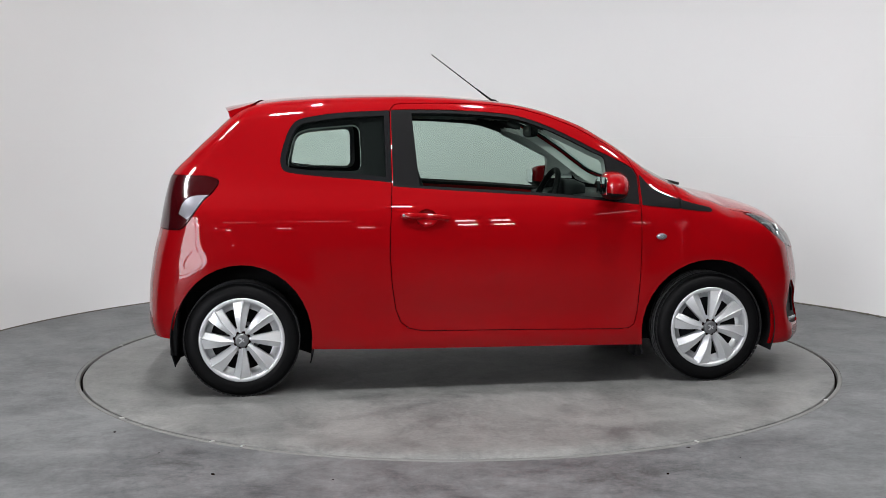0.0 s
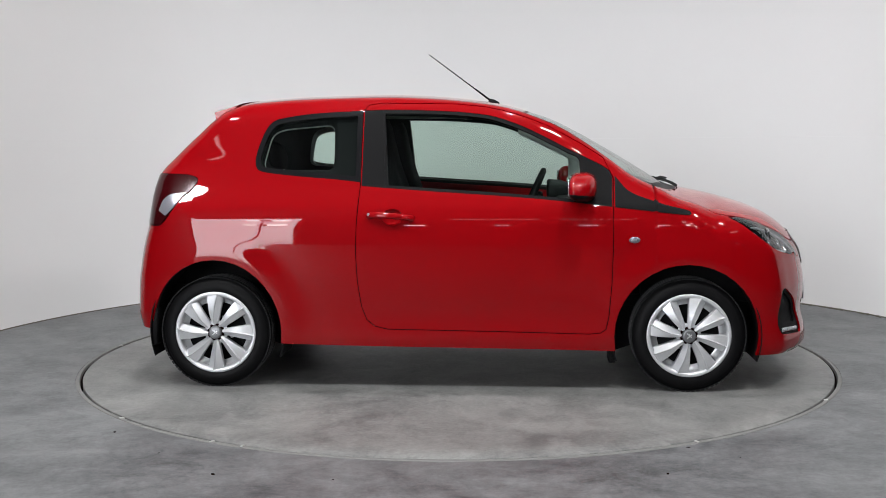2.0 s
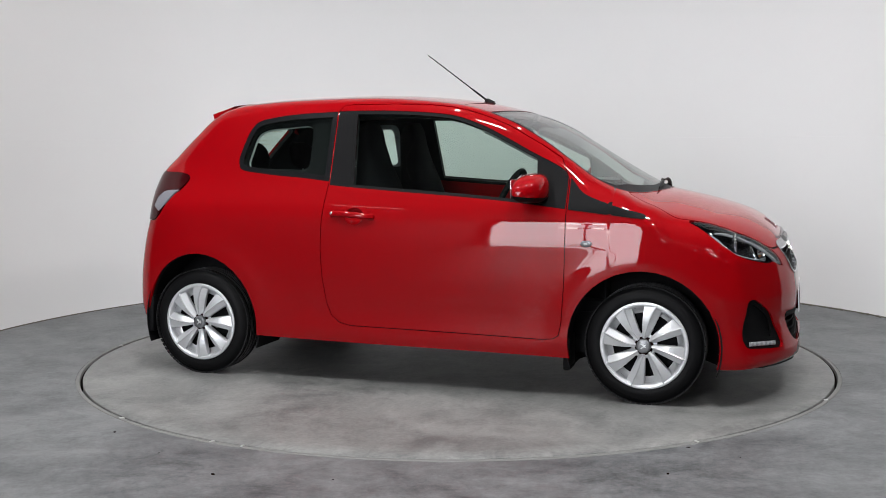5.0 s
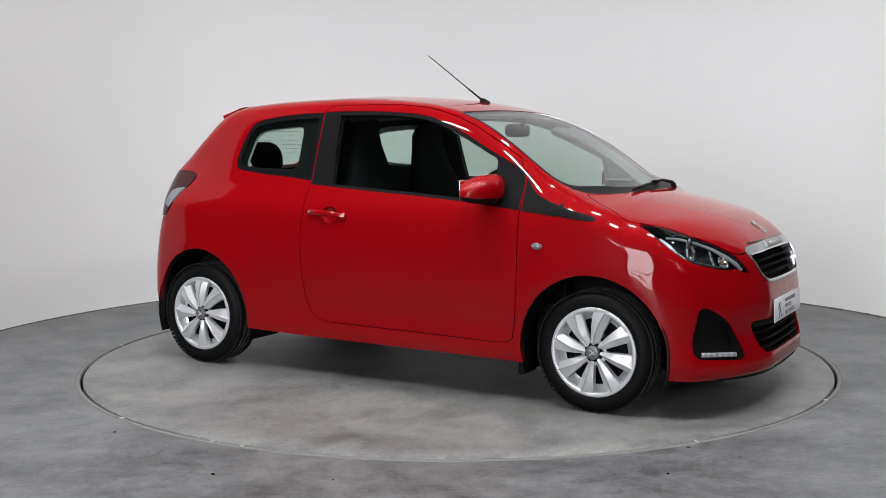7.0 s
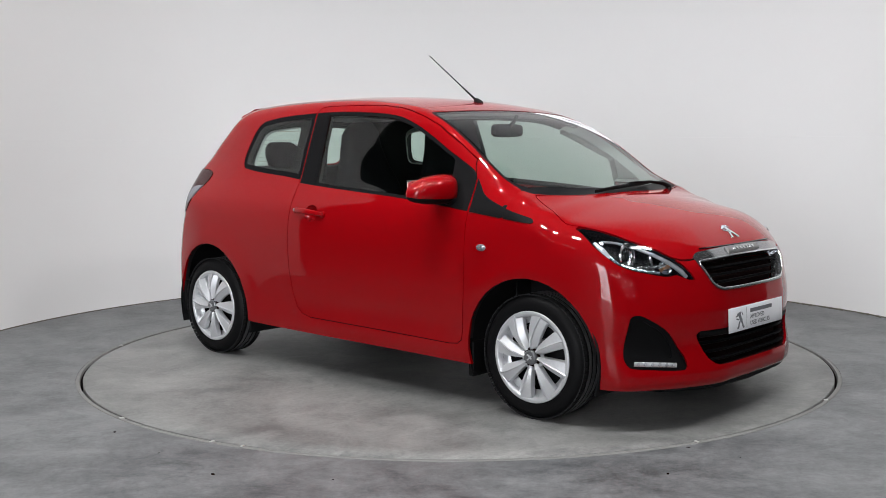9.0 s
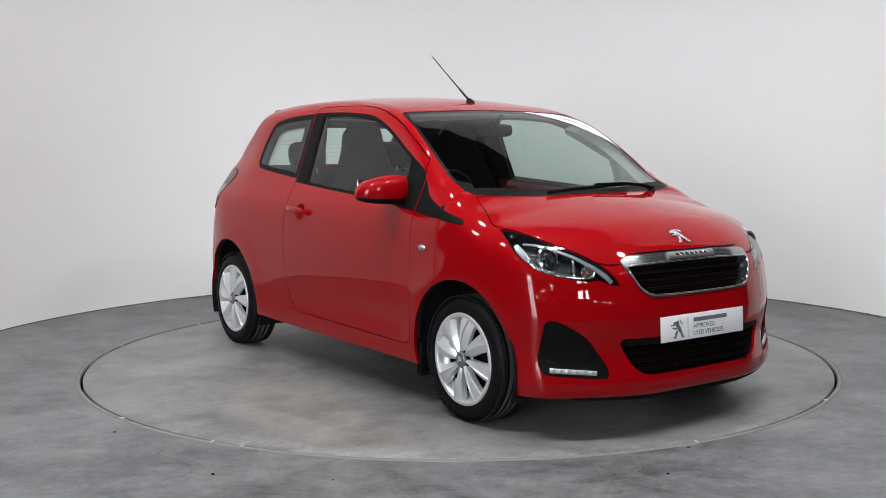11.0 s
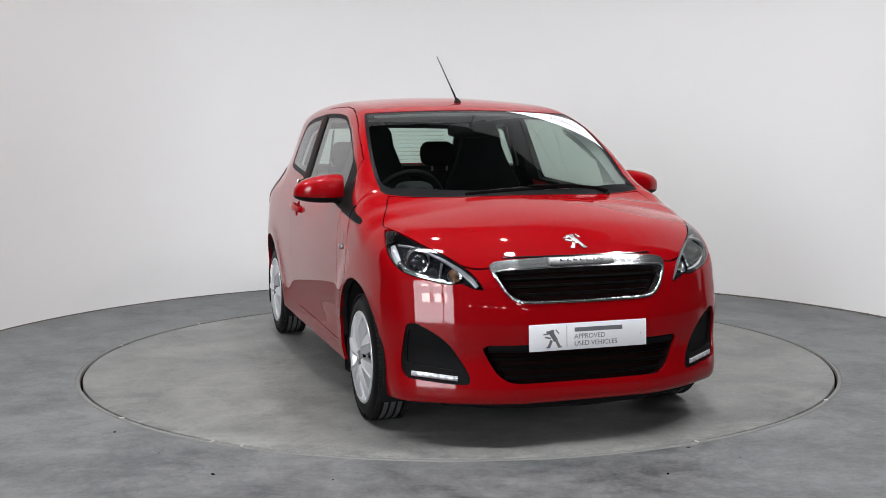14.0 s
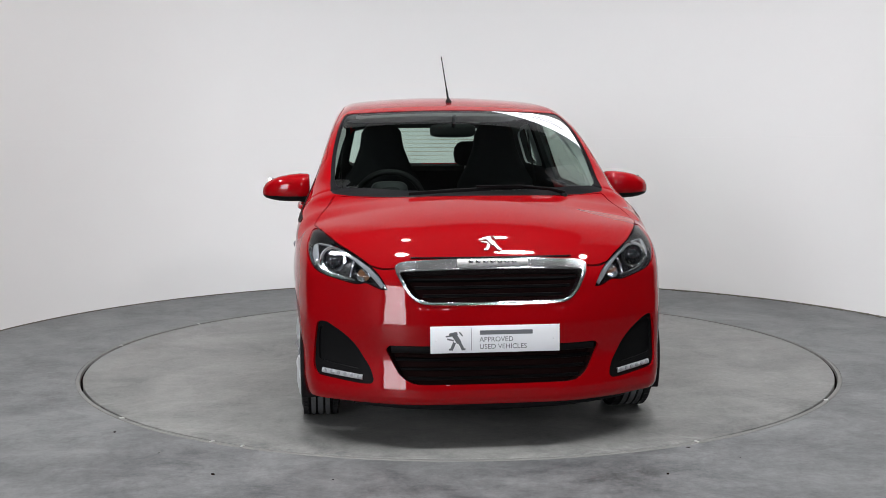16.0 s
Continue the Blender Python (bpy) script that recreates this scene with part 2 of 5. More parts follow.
def tail_at(y, z, lift=0.0):
    """A point on the tail at (y, z), lifted off it."""
    q = on_form(np.array([[-0.9, y, z]]), np.array([[-1.0, 0.0, 0.0]]), 1.2, 17)[0]
    return q + lift * form_normal(*q)


# ---- small mesh tools ----
def part(name, bm, mat, parent=None, label="", smooth=True):
    me = bpy.data.meshes.new(name)
    bm.normal_update()
    bm.to_mesh(me)
    bm.free()
    me.materials.append(mat)
    if smooth:
        me.polygons.foreach_set("use_smooth", [True] * len(me.polygons))
        me.set_sharp_from_angle(angle=radians(50))
    ob = new(name, me)
    if parent:
        ob.parent = parent
    if label:
        ob["label"] = label
    return ob


def thing(name, label, category, group="", kind=""):
    return tagged(new(name), label, category, group, kind)


def box(bm, lo, hi, bevel=0.0, m=None):
    size = [b - a for a, b in zip(lo, hi)]
    mid = [(a + b) / 2 for a, b in zip(lo, hi)]
    made = bmesh.ops.create_cube(bm, size=1, matrix=(m or Matrix()) @ Matrix.Translation(mid) @ Matrix.Diagonal((*size, 1)))
    if bevel:
        edges = list({e for v in made["verts"] for e in v.link_edges})
        bmesh.ops.bevel(bm, geom=edges, offset=bevel, segments=2, affect="EDGES", profile=0.5)
    return bm


def new_box(lo, hi, bevel=0.0, m=None):
    return box(bmesh.new(), lo, hi, bevel, m)


def lathe(profile, steps=64, start=0.0, end=2 * math.pi, axis="z"):
    """A (radius, height) profile turned about an axis."""
    bm = bmesh.new()
    full = abs(end - start - 2 * math.pi) < 1e-6
    rings = []
    for i in range(steps if full else steps + 1):
        a = start + (end - start) * i / steps
        c, s = math.cos(a), math.sin(a)
        if axis == "z":
            rings.append([bm.verts.new((r * c, r * s, h)) for r, h in profile])
        else:
            rings.append([bm.verts.new((r * c, h, r * s)) for r, h in profile])
    for i in range(steps):
        a, b = rings[i], rings[(i + 1) % len(rings)]
        for j in range(len(profile) - 1):
            bm.faces.new((a[j], b[j], b[j + 1], a[j + 1]))
    bmesh.ops.remove_doubles(bm, verts=bm.verts, dist=1e-6)
    bmesh.ops.recalc_face_normals(bm, faces=bm.faces)
    return bm


def tube(points, radius, sides=10, closed=False, squash=1.0):
    """A round bar along points; radius may be a number or a list."""
    bm = bmesh.new()
    pts = [Vector(p) for p in points]
    n = len(pts)
    rad = radius if isinstance(radius, (list, tuple)) else [radius] * n
    rings, up = [], None
    for i, p in enumerate(pts):
        a, b = pts[(i - 1) % n] if (i or closed) else p, pts[(i + 1) % n] if (i < n - 1 or closed) else p
        d = (b - a).normalized()
        if up is None:
            up = d.orthogonal().normalized()
        up = (up - d * up.dot(d)).normalized()
        side = d.cross(up)
        rings.append([bm.verts.new(p + rad[i] * (math.cos(2 * math.pi * k / sides) * up + squash * math.sin(2 * math.pi * k / sides) * side)) for k in range(sides)])
    for i in range(n if closed else n - 1):
        for k in range(sides):
            bm.faces.new((rings[i][k], rings[i][(k + 1) % sides], rings[(i + 1) % n][(k + 1) % sides], rings[(i + 1) % n][k]))
    if not closed:
        bm.faces.new(rings[0][::-1])
        bm.faces.new(rings[-1])
    bmesh.ops.recalc_face_normals(bm, faces=bm.faces)
    return bm


def loft(rings, cap=True):
    """Skin over closed rings of equal count."""
    bm = bmesh.new()
    vs = [[bm.verts.new(p) for p in r] for r in rings]
    n = len(vs[0])
    for a, b in zip(vs, vs[1:]):
        for k in range(n):
            bm.faces.new((a[k], a[(k + 1) % n], b[(k + 1) % n], b[k]))
    if cap:
        bm.faces.new(vs[0][::-1])
        bm.faces.new(vs[-1])
    bmesh.ops.recalc_face_normals(bm, faces=bm.faces)
    return bm


# ---- the studio: concrete floor, curved white wall, dim hall behind the camera ----
def ring_sheet(inner, outer_fn, steps, z=0.0, centre=(0, 0)):
    bm = bmesh.new()
    rows = []
    for i in range(steps):
        a = 2 * math.pi * i / steps
        c, s = math.cos(a), math.sin(a)
        ro = outer_fn(a)
        rows.append([bm.verts.new((centre[0] + r * c, centre[1] + r * s, z)) for r in (inner, inner + 0.4 * (ro - inner), ro)])
    for i in range(steps):
        a, b = rows[i], rows[(i + 1) % steps]
        for j in range(2):
            bm.faces.new((a[j], a[j + 1], b[j + 1], b[j]))
    return bm


floor = part("floor", ring_sheet(RING_R + 0.036, lambda a: 18.0, 144, GROUND, HUB), FLOOR, smooth=False)
tagged(floor, "grey power-floated concrete studio floor with cloudy stains", "floor", kind="structure")
pit = part("turntable_pit", lathe([(RING_R + 0.011, -0.010), (RING_R + 0.011, -0.12), (0.01, -0.12)], 144), GAP)
pit.location = (*HUB, GROUND)
tagged(pit, "dark narrow gap round the turntable", "floor", kind="structure")
rim = part("turntable_rim", lathe([(RING_R + 0.014, -0.10), (RING_R + 0.014, -0.002), (RING_R + 0.016, 0.0025), (RING_R + 0.032, 0.0025), (RING_R + 0.036, -0.002), (RING_R + 0.036, -0.05)], 180), RIM)
rim.location = (*HUB, GROUND)
tagged(rim, "weathered grey trim ring let into the concrete floor", "floor trim", kind="structure")
for ca, cw in ((-136.6, 0.016), (171.0, 0.010), (-119.3, 0.012), (-115.0, 0.010), (-33.0, 0.012), (-62.0, 0.010), (148.0, 0.010)):
    clip = new_box((RING_R + 0.008, -cw / 2, -0.004), (RING_R + 0.030, cw / 2, 0.0055), 0.0015, pose(0, 0, 0, 0, 0, ca))
    part("ring_clip", clip, CLIP, rim, smooth=False)
turntable = part("turntable", lathe([(RING_R - 0.02, -0.06), (RING_R, -0.05), (RING_R, -0.002), (RING_R - 0.003, 0.001), (1.9, 0.001), (1.2, 0.001), (0.6, 0.001), (0.0, 0.001)], 180), DISC)
tagged(turntable, "round concrete-topped car turntable flush with the floor", "turntable")

WALL_C, WALL_R, WALL_H = (0.0586, 0.1008), 3.147, 6.18
wall = part("wall_curved", lathe([(WALL_R, 0.0), (WALL_R, 1.2485), (WALL_R + 0.0012, 1.249), (WALL_R + 0.0012, 1.2505), (WALL_R, 1.2515), (WALL_R, 2.6), (WALL_R, WALL_H), (WALL_R + 0.12, WALL_H), (WALL_R + 0.12, 0.0)], 128, radians(-9), radians(188)), WALL)
wall.location = (*WALL_C, GROUND)
tagged(wall, "curved white painted studio wall, slightly scuffed", "wall", kind="structure")

for name, lo, hi, mat, label in (
        ("wall_east", (9.0, -14.0, GROUND), (9.2, 6.0, 6.2), HALL, "plain grey clad hall wall"),
        ("wall_west", (-9.2, -14.0, GROUND), (-9.0, 6.0, 6.2), HALL, "plain grey clad hall wall"),
        ("wall_south", (-9.0, -14.2, GROUND), (9.0, -14.0, 6.2), HALL, "plain grey clad hall wall"),
        ("wall_north", (-9.0, 6.0, GROUND), (9.0, 6.2, 6.2), HALL, "plain grey clad hall wall"),
        ("ceiling", (-9.2, -14.2, 6.2), (9.2, 6.2, 6.35), CEIL, "dark hall ceiling")):
    ob = part(name, new_box(lo, hi), mat, smooth=False)
    tagged(ob, label, "ceiling" if name == "ceiling" else "wall", kind="structure")


def batten(x, y, z, turn, tip=0.0):
    t = thing("batten_light", "long white LED batten lamp in the hall", "ceiling light", "hall battens")
    t.matrix_world = pose(x, y, z, tip, 0, turn)
    part("housing", new_box((-0.75, -0.06, 0.0), (0.75, 0.06, 0.06), 0.008), FRAME_W, t)
    part("tube", tube([(-0.72, 0, -0.025), (0.72, 0, -0.025)], 0.035, 12), LED, t, "glowing white tube")
    for sx in (-0.5, 0.5):
        part("hanger", tube([(sx, 0, 0.06), (sx, 0, 6.2 - z)], 0.005, 6), STEEL, t)


for bx, by, bt in ((-4.8, -5.0, 90), (4.8, -5.0, 90), (4.8, -9.0, 90), (-0.9, -12.5, 0), (0.9, -12.5, 0)):
    batten(bx, by, 4.9, bt)


def high_bay(x, y, z, tip, wide):
    k = wide / 0.46
    t = thing("high_bay_lamp", "round white high-bay lamp, unseen, hung from the hall ceiling", "ceiling light", "high-bay lamps")
    t.matrix_world = pose(x, y, z, tip, 0, 0)
    part("housing", lathe([(r * k, h) for r, h in ((0.0, 0.14), (0.06, 0.14), (0.07, 0.05), (0.25, 0.03), (0.26, -0.01), (0.24, -0.012), (0.0, 0.0))], 40), FRAME_W, t)
    part("diffuser", lathe([(r * k, h) for r, h in ((0.235, -0.010), (0.23, -0.018), (0.0, -0.020))], 40), LED_BRIGHT, t, "glowing round diffuser")
    drop = pose(0, 0, 0, -tip, 0, 0)
    part("hanger", tube([(0, 0, 0.10), drop @ Vector((0, 0, 6.2 - z))], 0.006, 6), STEEL, t)


# the two highest are added fill, housed like the rest
for lx, ly, lz, tip, watts, wide, beam in BAYS:
    high_bay(lx, ly, lz, tip, wide)

# the hall's tall gateway, open to an overcast day, in its south-west corner
gate = thing("door_1", "tall open hall gateway with bright overcast daylight beyond", "door", kind="structure")
part("daylight", new_box((-8.75, -13.99, 0.05), (-4.55, -13.97, 5.70)), DAYLIGHT, gate, "bright daylight in the gateway", smooth=False)
for gx in (-8.83, -4.47):
    part("jamb", new_box((gx - 0.08, -13.99, GROUND), (gx + 0.08, -13.90, 5.78), 0.01), STEEL, gate)
part("lintel", new_box((-8.75, -13.99, 5.70), (-4.55, -13.86, 5.95), 0.01), STEEL, gate)
for gz, gt in ((0.42, 0.10), (0.80, 0.05)):
    part("barrier_rail", new_box((-8.75, -13.96, gz), (-4.55, -13.92, gz + gt), 0.006), STEEL, gate)


def light_stand(x, y, turn):
    """A tall stand that carries four square lamps, two over two."""
    t = thing("light_stand", "black tripod stand carrying four small bright LED panels", "studio light", "studio light stands")
    t.matrix_world = pose(x, y, GROUND, 0, 0, turn)
    part("pole", tube([(0, 0, 0.30), (0, 0, 1.7), (0, 0, 3.20)], [0.020, 0.017, 0.013], 10), BLACK, t)
    for k in range(3):
        a = radians(30 + 120 * k)
        part("leg", tube([(0, 0, 0.75), (0.62 * math.cos(a), 0.62 * math.sin(a), 0.015)], 0.013, 8), BLACK, t)
    for z in (2.17, 3.08):
        part("crossbar", new_box((-0.34, -0.02, z - 0.02), (0.34, 0.02, z + 0.02), 0.004), BLACK, t)
        part("bracket", new_box((-0.08, -0.05, z - 0.10), (0.08, 0.06, z + 0.10), 0.01), BLACK, t)
        for px in (-0.215, 0.215):
            lamp = part("lamp", new_box((px - 0.135, 0.02, z - 0.16), (px + 0.135, 0.07, z + 0.16), 0.01), BLACK, t, "small square LED panel")
            part("diffuser", new_box((px - 0.12, 0.07, z - 0.145), (px + 0.12, 0.076, z + 0.145)), PANEL_LED, lamp, "glowing white diffuser", smooth=False)


def wall_panel(x, z, wide, high):
    t = thing("panel_light", "square white LED panel lamp on the hall wall", "wall light", "hall panel lamps")
    t.matrix_world = pose(x, -14.0, z)
    part("housing", new_box((-wide / 2 - 0.03, 0.002, -high / 2 - 0.03), (wide / 2 + 0.03, 0.05, high / 2 + 0.03), 0.008), FRAME_W, t)
    part("diffuser", new_box((-wide / 2, 0.05, -high / 2), (wide / 2, 0.056, high / 2)), PANEL_LED, t, "glowing white diffuser", smooth=False)


for px in (-2.4, -0.9, 0.6, 2.1, 6.0, 7.3, 8.4):
    wall_panel(px, 2.95, 0.34, 0.10)
light_stand(-3.30, -8.0, -22)
light_stand(2.42, -8.0, 17)

# dirt along the foot of the wall, and crumbs on the concrete
def crumb(x, y, size, seed, mat, group, label):
    rnd = random.Random(seed)
    bm = bmesh.new()
    bmesh.ops.create_icosphere(bm, subdivisions=2, radius=1)
    for v in bm.verts:
        v.co *= 0.75 + 0.5 * rnd.random()
    bmesh.ops.scale(bm, vec=(size * (1 + rnd.random()), size * (0.7 + 0.6 * rnd.random()), size * 0.35), verts=bm.verts)
    ob = part("crumb", bm, mat)
    ob.matrix_world = pose(x, y, GROUND + size * 0.2, 0, 0, rnd.random() * 360)
    return tagged(ob, label, "debris", group)


for k, (cx, cy, cs) in enumerate(((-0.897, -2.196, 0.011), (0.784, -2.202, 0.010), (-1.448, -1.604, 0.008), (0.932, -1.859, 0.008), (-1.174, -1.919, 0.005), (1.104, -2.000, 0.004), (-0.444, -2.263, 0.004), (0.101, -2.485, 0.004))):
    crumb(cx, cy, cs * 0.62, k, GAP, "crumbs on the floor", "small dark crumb lying on the concrete floor")


def wall_dirt():
    rnd = random.Random(4)
    bm = bmesh.new()
    for k in range(240):
        a = radians(18 + 40 * rnd.random())
        r = WALL_R - 0.004 - 0.02 * rnd.random() ** 2
        s = 0.003 + 0.007 * rnd.random() ** 3
        m = pose(WALL_C[0] + r * math.cos(a), WALL_C[1] + r * math.sin(a), GROUND + s * 0.4, 0, 0, rnd.random() * 360) @ Matrix.Diagonal((s * (1 + 2 * rnd.random()), s, s * 0.8, 1))
        bmesh.ops.create_icosphere(bm, subdivisions=1, radius=1, matrix=m)
    return tagged(part("wall_foot_dirt", bm, DIRT), "brown grit and dust along the foot of the wall", "dirt", kind="stuff")


wall_dirt()
seam = part("wall_joint", lathe([(WALL_R - 0.0005, 0.001), (WALL_R - 0.007, 0.0015), (WALL_R - 0.006, 0.005), (WALL_R - 0.0005, 0.008)], 128, radians(-8), radians(187)), DIRT)
seam.location = (*WALL_C, GROUND)
tagged(seam, "thin dirty joint where the wall meets the floor", "trim", kind="structure")


# ---- the car's skin: a fine net over the form, cut along its joints ----
SILL = curve([(-1.8, 0.285), (-1.5, 0.275), (-1.2, 0.25), (-0.83, 0.212), (0.8, 0.187), (1.17, 0.175), (1.5, 0.168), (1.9, 0.168)])
STEP = 0.021


def shell_net():
    """Half of the skin (y >= 0) as verts and quads: flank, top, nose and tail."""
    xs = np.linspace(-1.72, 1.92, round(3.64 / STEP) + 1)
    nz, ny = 58, 34
    zs, ys = np.linspace(0, 1, nz), np.linspace(0, 0.86, ny)
    spots, index, faces = [], {}, []

    def spot(kind, i, j):
        x, y, zf = {"s": lambda: (xs[i], 0.86, zs[j]), "t": lambda: (xs[i], ys[j], 1.0),
                    "n": lambda: (xs[-1], ys[i], zs[j]), "r": lambda: (xs[0], ys[i], zs[j])}[kind]()
        key = (round(x, 6), round(y, 6), round(zf, 6))
        if key not in index:
            index[key] = len(spots)
            spots.append(key)
        return index[key]

    nx = len(xs)
    for i in range(nx - 1):
        for j in range(nz - 1):
            faces.append([spot("s", i + 1, j), spot("s", i, j), spot("s", i, j + 1), spot("s", i + 1, j + 1)])
        for j in range(ny - 1):
            faces.append([spot("t", i, j), spot("t", i + 1, j), spot("t", i + 1, j + 1), spot("t", i, j + 1)])
    for i in range(ny - 1):
        for j in range(nz - 1):
            faces.append([spot("n", i, j), spot("n", i + 1, j), spot("n", i + 1, j + 1), spot("n", i, j + 1)])
            faces.append([spot("r", i + 1, j), spot("r", i, j), spot("r", i, j + 1), spot("r", i + 1, j + 1)])
    p = np.array(spots)
    ox = np.clip(p[:, 0], -1.15, 1.32)
    z0 = SILL(p[:, 0])
    ztop = np.where(p[:, 0] > 1.0, 1.15, 1.55)
    z = z0 + p[:, 2] * (ztop - z0)
    oz = np.where(z < 0.68, z, 0.68)
    start = np.stack([ox, np.zeros(len(p)), oz], -1)
    way = np.stack([p[:, 0], p[:, 1], z], -1) - start
    way /= np.linalg.norm(way, axis=1, keepdims=True)
    return on_form(start, way), faces


def inside(poly, a, b):
    hit = False
    for (x1, y1), (x2, y2) in zip(poly, poly[1:] + poly[:1]):
        if (y1 > b) != (y2 > b) and a < (x2 - x1) * (b - y1) / (y2 - y1) + x1:
            hit = not hit
    return hit


def rounded(poly, r=0.02, n=4):
    """Polygon with its corners rounded off."""
    out = []
    for i, p in enumerate(poly):
        p, a, b = Vector(p), Vector(poly[i - 1]), Vector(poly[(i + 1) % len(poly)])
        da, db = (a - p), (b - p)
        ra, rb = min(r, da.length * 0.45), min(r, db.length * 0.45)
        s, e = p + da.normalized() * ra, p + db.normalized() * rb
        for k in range(n + 1):
            t = k / n
            out.append(tuple(s * (1 - t) ** 2 + p * 2 * t * (1 - t) + e * t * t))
    return out


def inset(poly, d):
    """Polygon drawn in by d."""
    area = sum(x1 * y2 - x2 * y1 for (x1, y1), (x2, y2) in zip(poly, poly[1:] + poly[:1]))
    s = 1 if area > 0 else -1
    out = []
    for i, p in enumerate(poly):
        p, a, b = Vector(p), Vector(poly[i - 1]), Vector(poly[(i + 1) % len(poly)])
        e1, e2 = (p - a).normalized(), (b - p).normalized()
        n1, n2 = Vector((-e1.y, e1.x)) * s, Vector((-e2.y, e2.x)) * s
        nn = (n1 + n2)
        nn = nn.normalized() if nn.length > 1e-6 else n1
        out.append(tuple(p + nn * d / max(0.5, nn.dot(n1))))
    return out


AXES = {"side": (0, 2), "front": (1, 2), "top": (0, 1)}


def flowing(poly, n=3):
    """The closed outline drawn as a smooth curve through its points; wide-angled corners stay."""
    out = []
    k = len(poly)
    for i in range(k):
        p0, p1, p2, p3 = (Vector(poly[(i + j) % k]) for j in (-1, 0, 1, 2))
        t1, t2 = (p2 - p0) * 0.5, (p3 - p1) * 0.5
        seg = (p2 - p1).length
        if (p1 - p0).normalized().dot((p2 - p1).normalized()) < 0.5:
            t1 = p2 - p1
        if (p2 - p1).normalized().dot((p3 - p2).normalized()) < 0.5:
            t2 = p2 - p1
        t1, t2 = (t * min(1, seg / max(t.length, 1e-9)) for t in (t1, t2))
        for j in range(n):
            t = j / n
            out.append(tuple(p1 * (2 * t ** 3 - 3 * t ** 2 + 1) + t1 * (t ** 3 - 2 * t ** 2 + t) + p2 * (3 * t ** 2 - 2 * t ** 3) + t2 * (t ** 3 - t ** 2)))
    return out


def cut(bm, poly, view, where, name, layer, names, only=None):
    """Cut the net along a polygon seen from the side, the front or above, and mark what lies within."""
    ia, ib = AXES[view]
    pts = np.array(poly)
    lo, hi = pts.min(0) - 1e-4, pts.max(0) + 1e-4
    cands = set()
    for f in bm.faces:
        if not where(f.calc_center_median()):
            continue
        a = [v.co[ia] for v in f.verts]
        b = [v.co[ib] for v in f.verts]
        if max(a) >= lo[0] and min(a) <= hi[0] and max(b) >= lo[1] and min(b) <= hi[1]:
            cands.add(f)
    for p, q in zip(poly, poly[1:] + poly[:1]):
        p, q = Vector(p), Vector(q)
        d = q - p
        if d.length < 1e-7:
            continue
        a0, a1, b0, b1 = min(p.x, q.x), max(p.x, q.x), min(p.y, q.y), max(p.y, q.y)
        near = []
        for f in cands:
            a = [v.co[ia] for v in f.verts]
            b = [v.co[ib] for v in f.verts]
            if max(a) >= a0 and min(a) <= a1 and max(b) >= b0 and min(b) <= b1:
                near.append(f)
        if not near:
            continue
        no, co = [0, 0, 0], [0, 0, 0]
        no[ia], no[ib] = -d.y, d.x
        co[ia], co[ib] = p.x, p.y
        geom = near + list({e for f in near for e in f.edges}) + list({v for f in near for v in f.verts})
        got = bmesh.ops.bisect_plane(bm, geom=geom, dist=1e-5, plane_co=co, plane_no=Vector(no).normalized())
        cands = {f for f in cands if f.is_valid} | {g for g in got["geom"] if isinstance(g, bmesh.types.BMFace)}
    if name not in names:
        names.append(name)
    k = names.index(name)
    for f in cands:
        c = f.calc_center_median()
        if inside(poly, c[ia], c[ib]) and (only is None or names[f[layer]] in only):
            f[layer] = k


def split_seam(poly, gap=0.0045):
    return poly, inset(poly, gap)


# outlines in the car's own metres; (x, z) from the side, (y, z) from the front, (x, y) from above
DOOR = [(-0.438, 0.995), (-0.451, 0.805), (-0.455, 0.667), (-0.448, 0.528), (-0.430, 0.400), (-0.405, 0.335), (-0.365, 0.302), (-0.300, 0.287),
        (0.255, 0.279), (0.690, 0.270), (0.745, 0.276), (0.772, 0.295), (0.785, 0.357), (0.798, 0.526), (0.803, 0.691), (0.804, 0.893), (0.806, 1.030), (0.785, 1.075),
        (0.759, 1.131), (0.656, 1.197), (0.487, 1.290), (0.375, 1.334), (0.262, 1.368), (0.177, 1.386), (0.035, 1.401), (-0.135, 1.405), (-0.363, 1.405),
        (-0.410, 1.398), (-0.436, 1.366), (-0.438, 1.20)]
DOOR_OPENING = [(-0.430, 0.995), (-0.298, 0.984), (-0.021, 0.964), (0.256, 0.946), (0.531, 0.923), (0.796, 0.893), (0.798, 1.045), (0.767, 1.082), (0.700, 1.118),
                (0.593, 1.170), (0.483, 1.228), (0.372, 1.282), (0.261, 1.324), (0.176, 1.345), (0.035, 1.360), (-0.134, 1.369), (-0.305, 1.372), (-0.428, 1.370)]
DOOR_GLASS = [(-0.300, 0.999), (-0.021, 0.980), (0.256, 0.962), (0.531, 0.939), (0.640, 0.929), (0.640, 1.120), (0.585, 1.155), (0.476, 1.212), (0.366, 1.265),
              (0.256, 1.306), (0.172, 1.328), (0.035, 1.343), (-0.134, 1.352), (-0.325, 1.354)]
PILLAR_TRIM = [(-0.430, 0.996), (-0.312, 0.986), (-0.336, 1.368), (-0.428, 1.369)]
QUARTER = [(-0.958, 1.077), (-0.970, 1.10), (-0.973, 1.130), (-0.963, 1.178), (-0.940, 1.248), (-0.918, 1.290), (-0.895, 1.314), (-0.860, 1.330), (-0.730, 1.351), (-0.588, 1.362), (-0.4365, 1.368),
           (-0.4365, 1.013), (-0.578, 1.029), (-0.719, 1.040), (-0.861, 1.055), (-0.930, 1.065)]
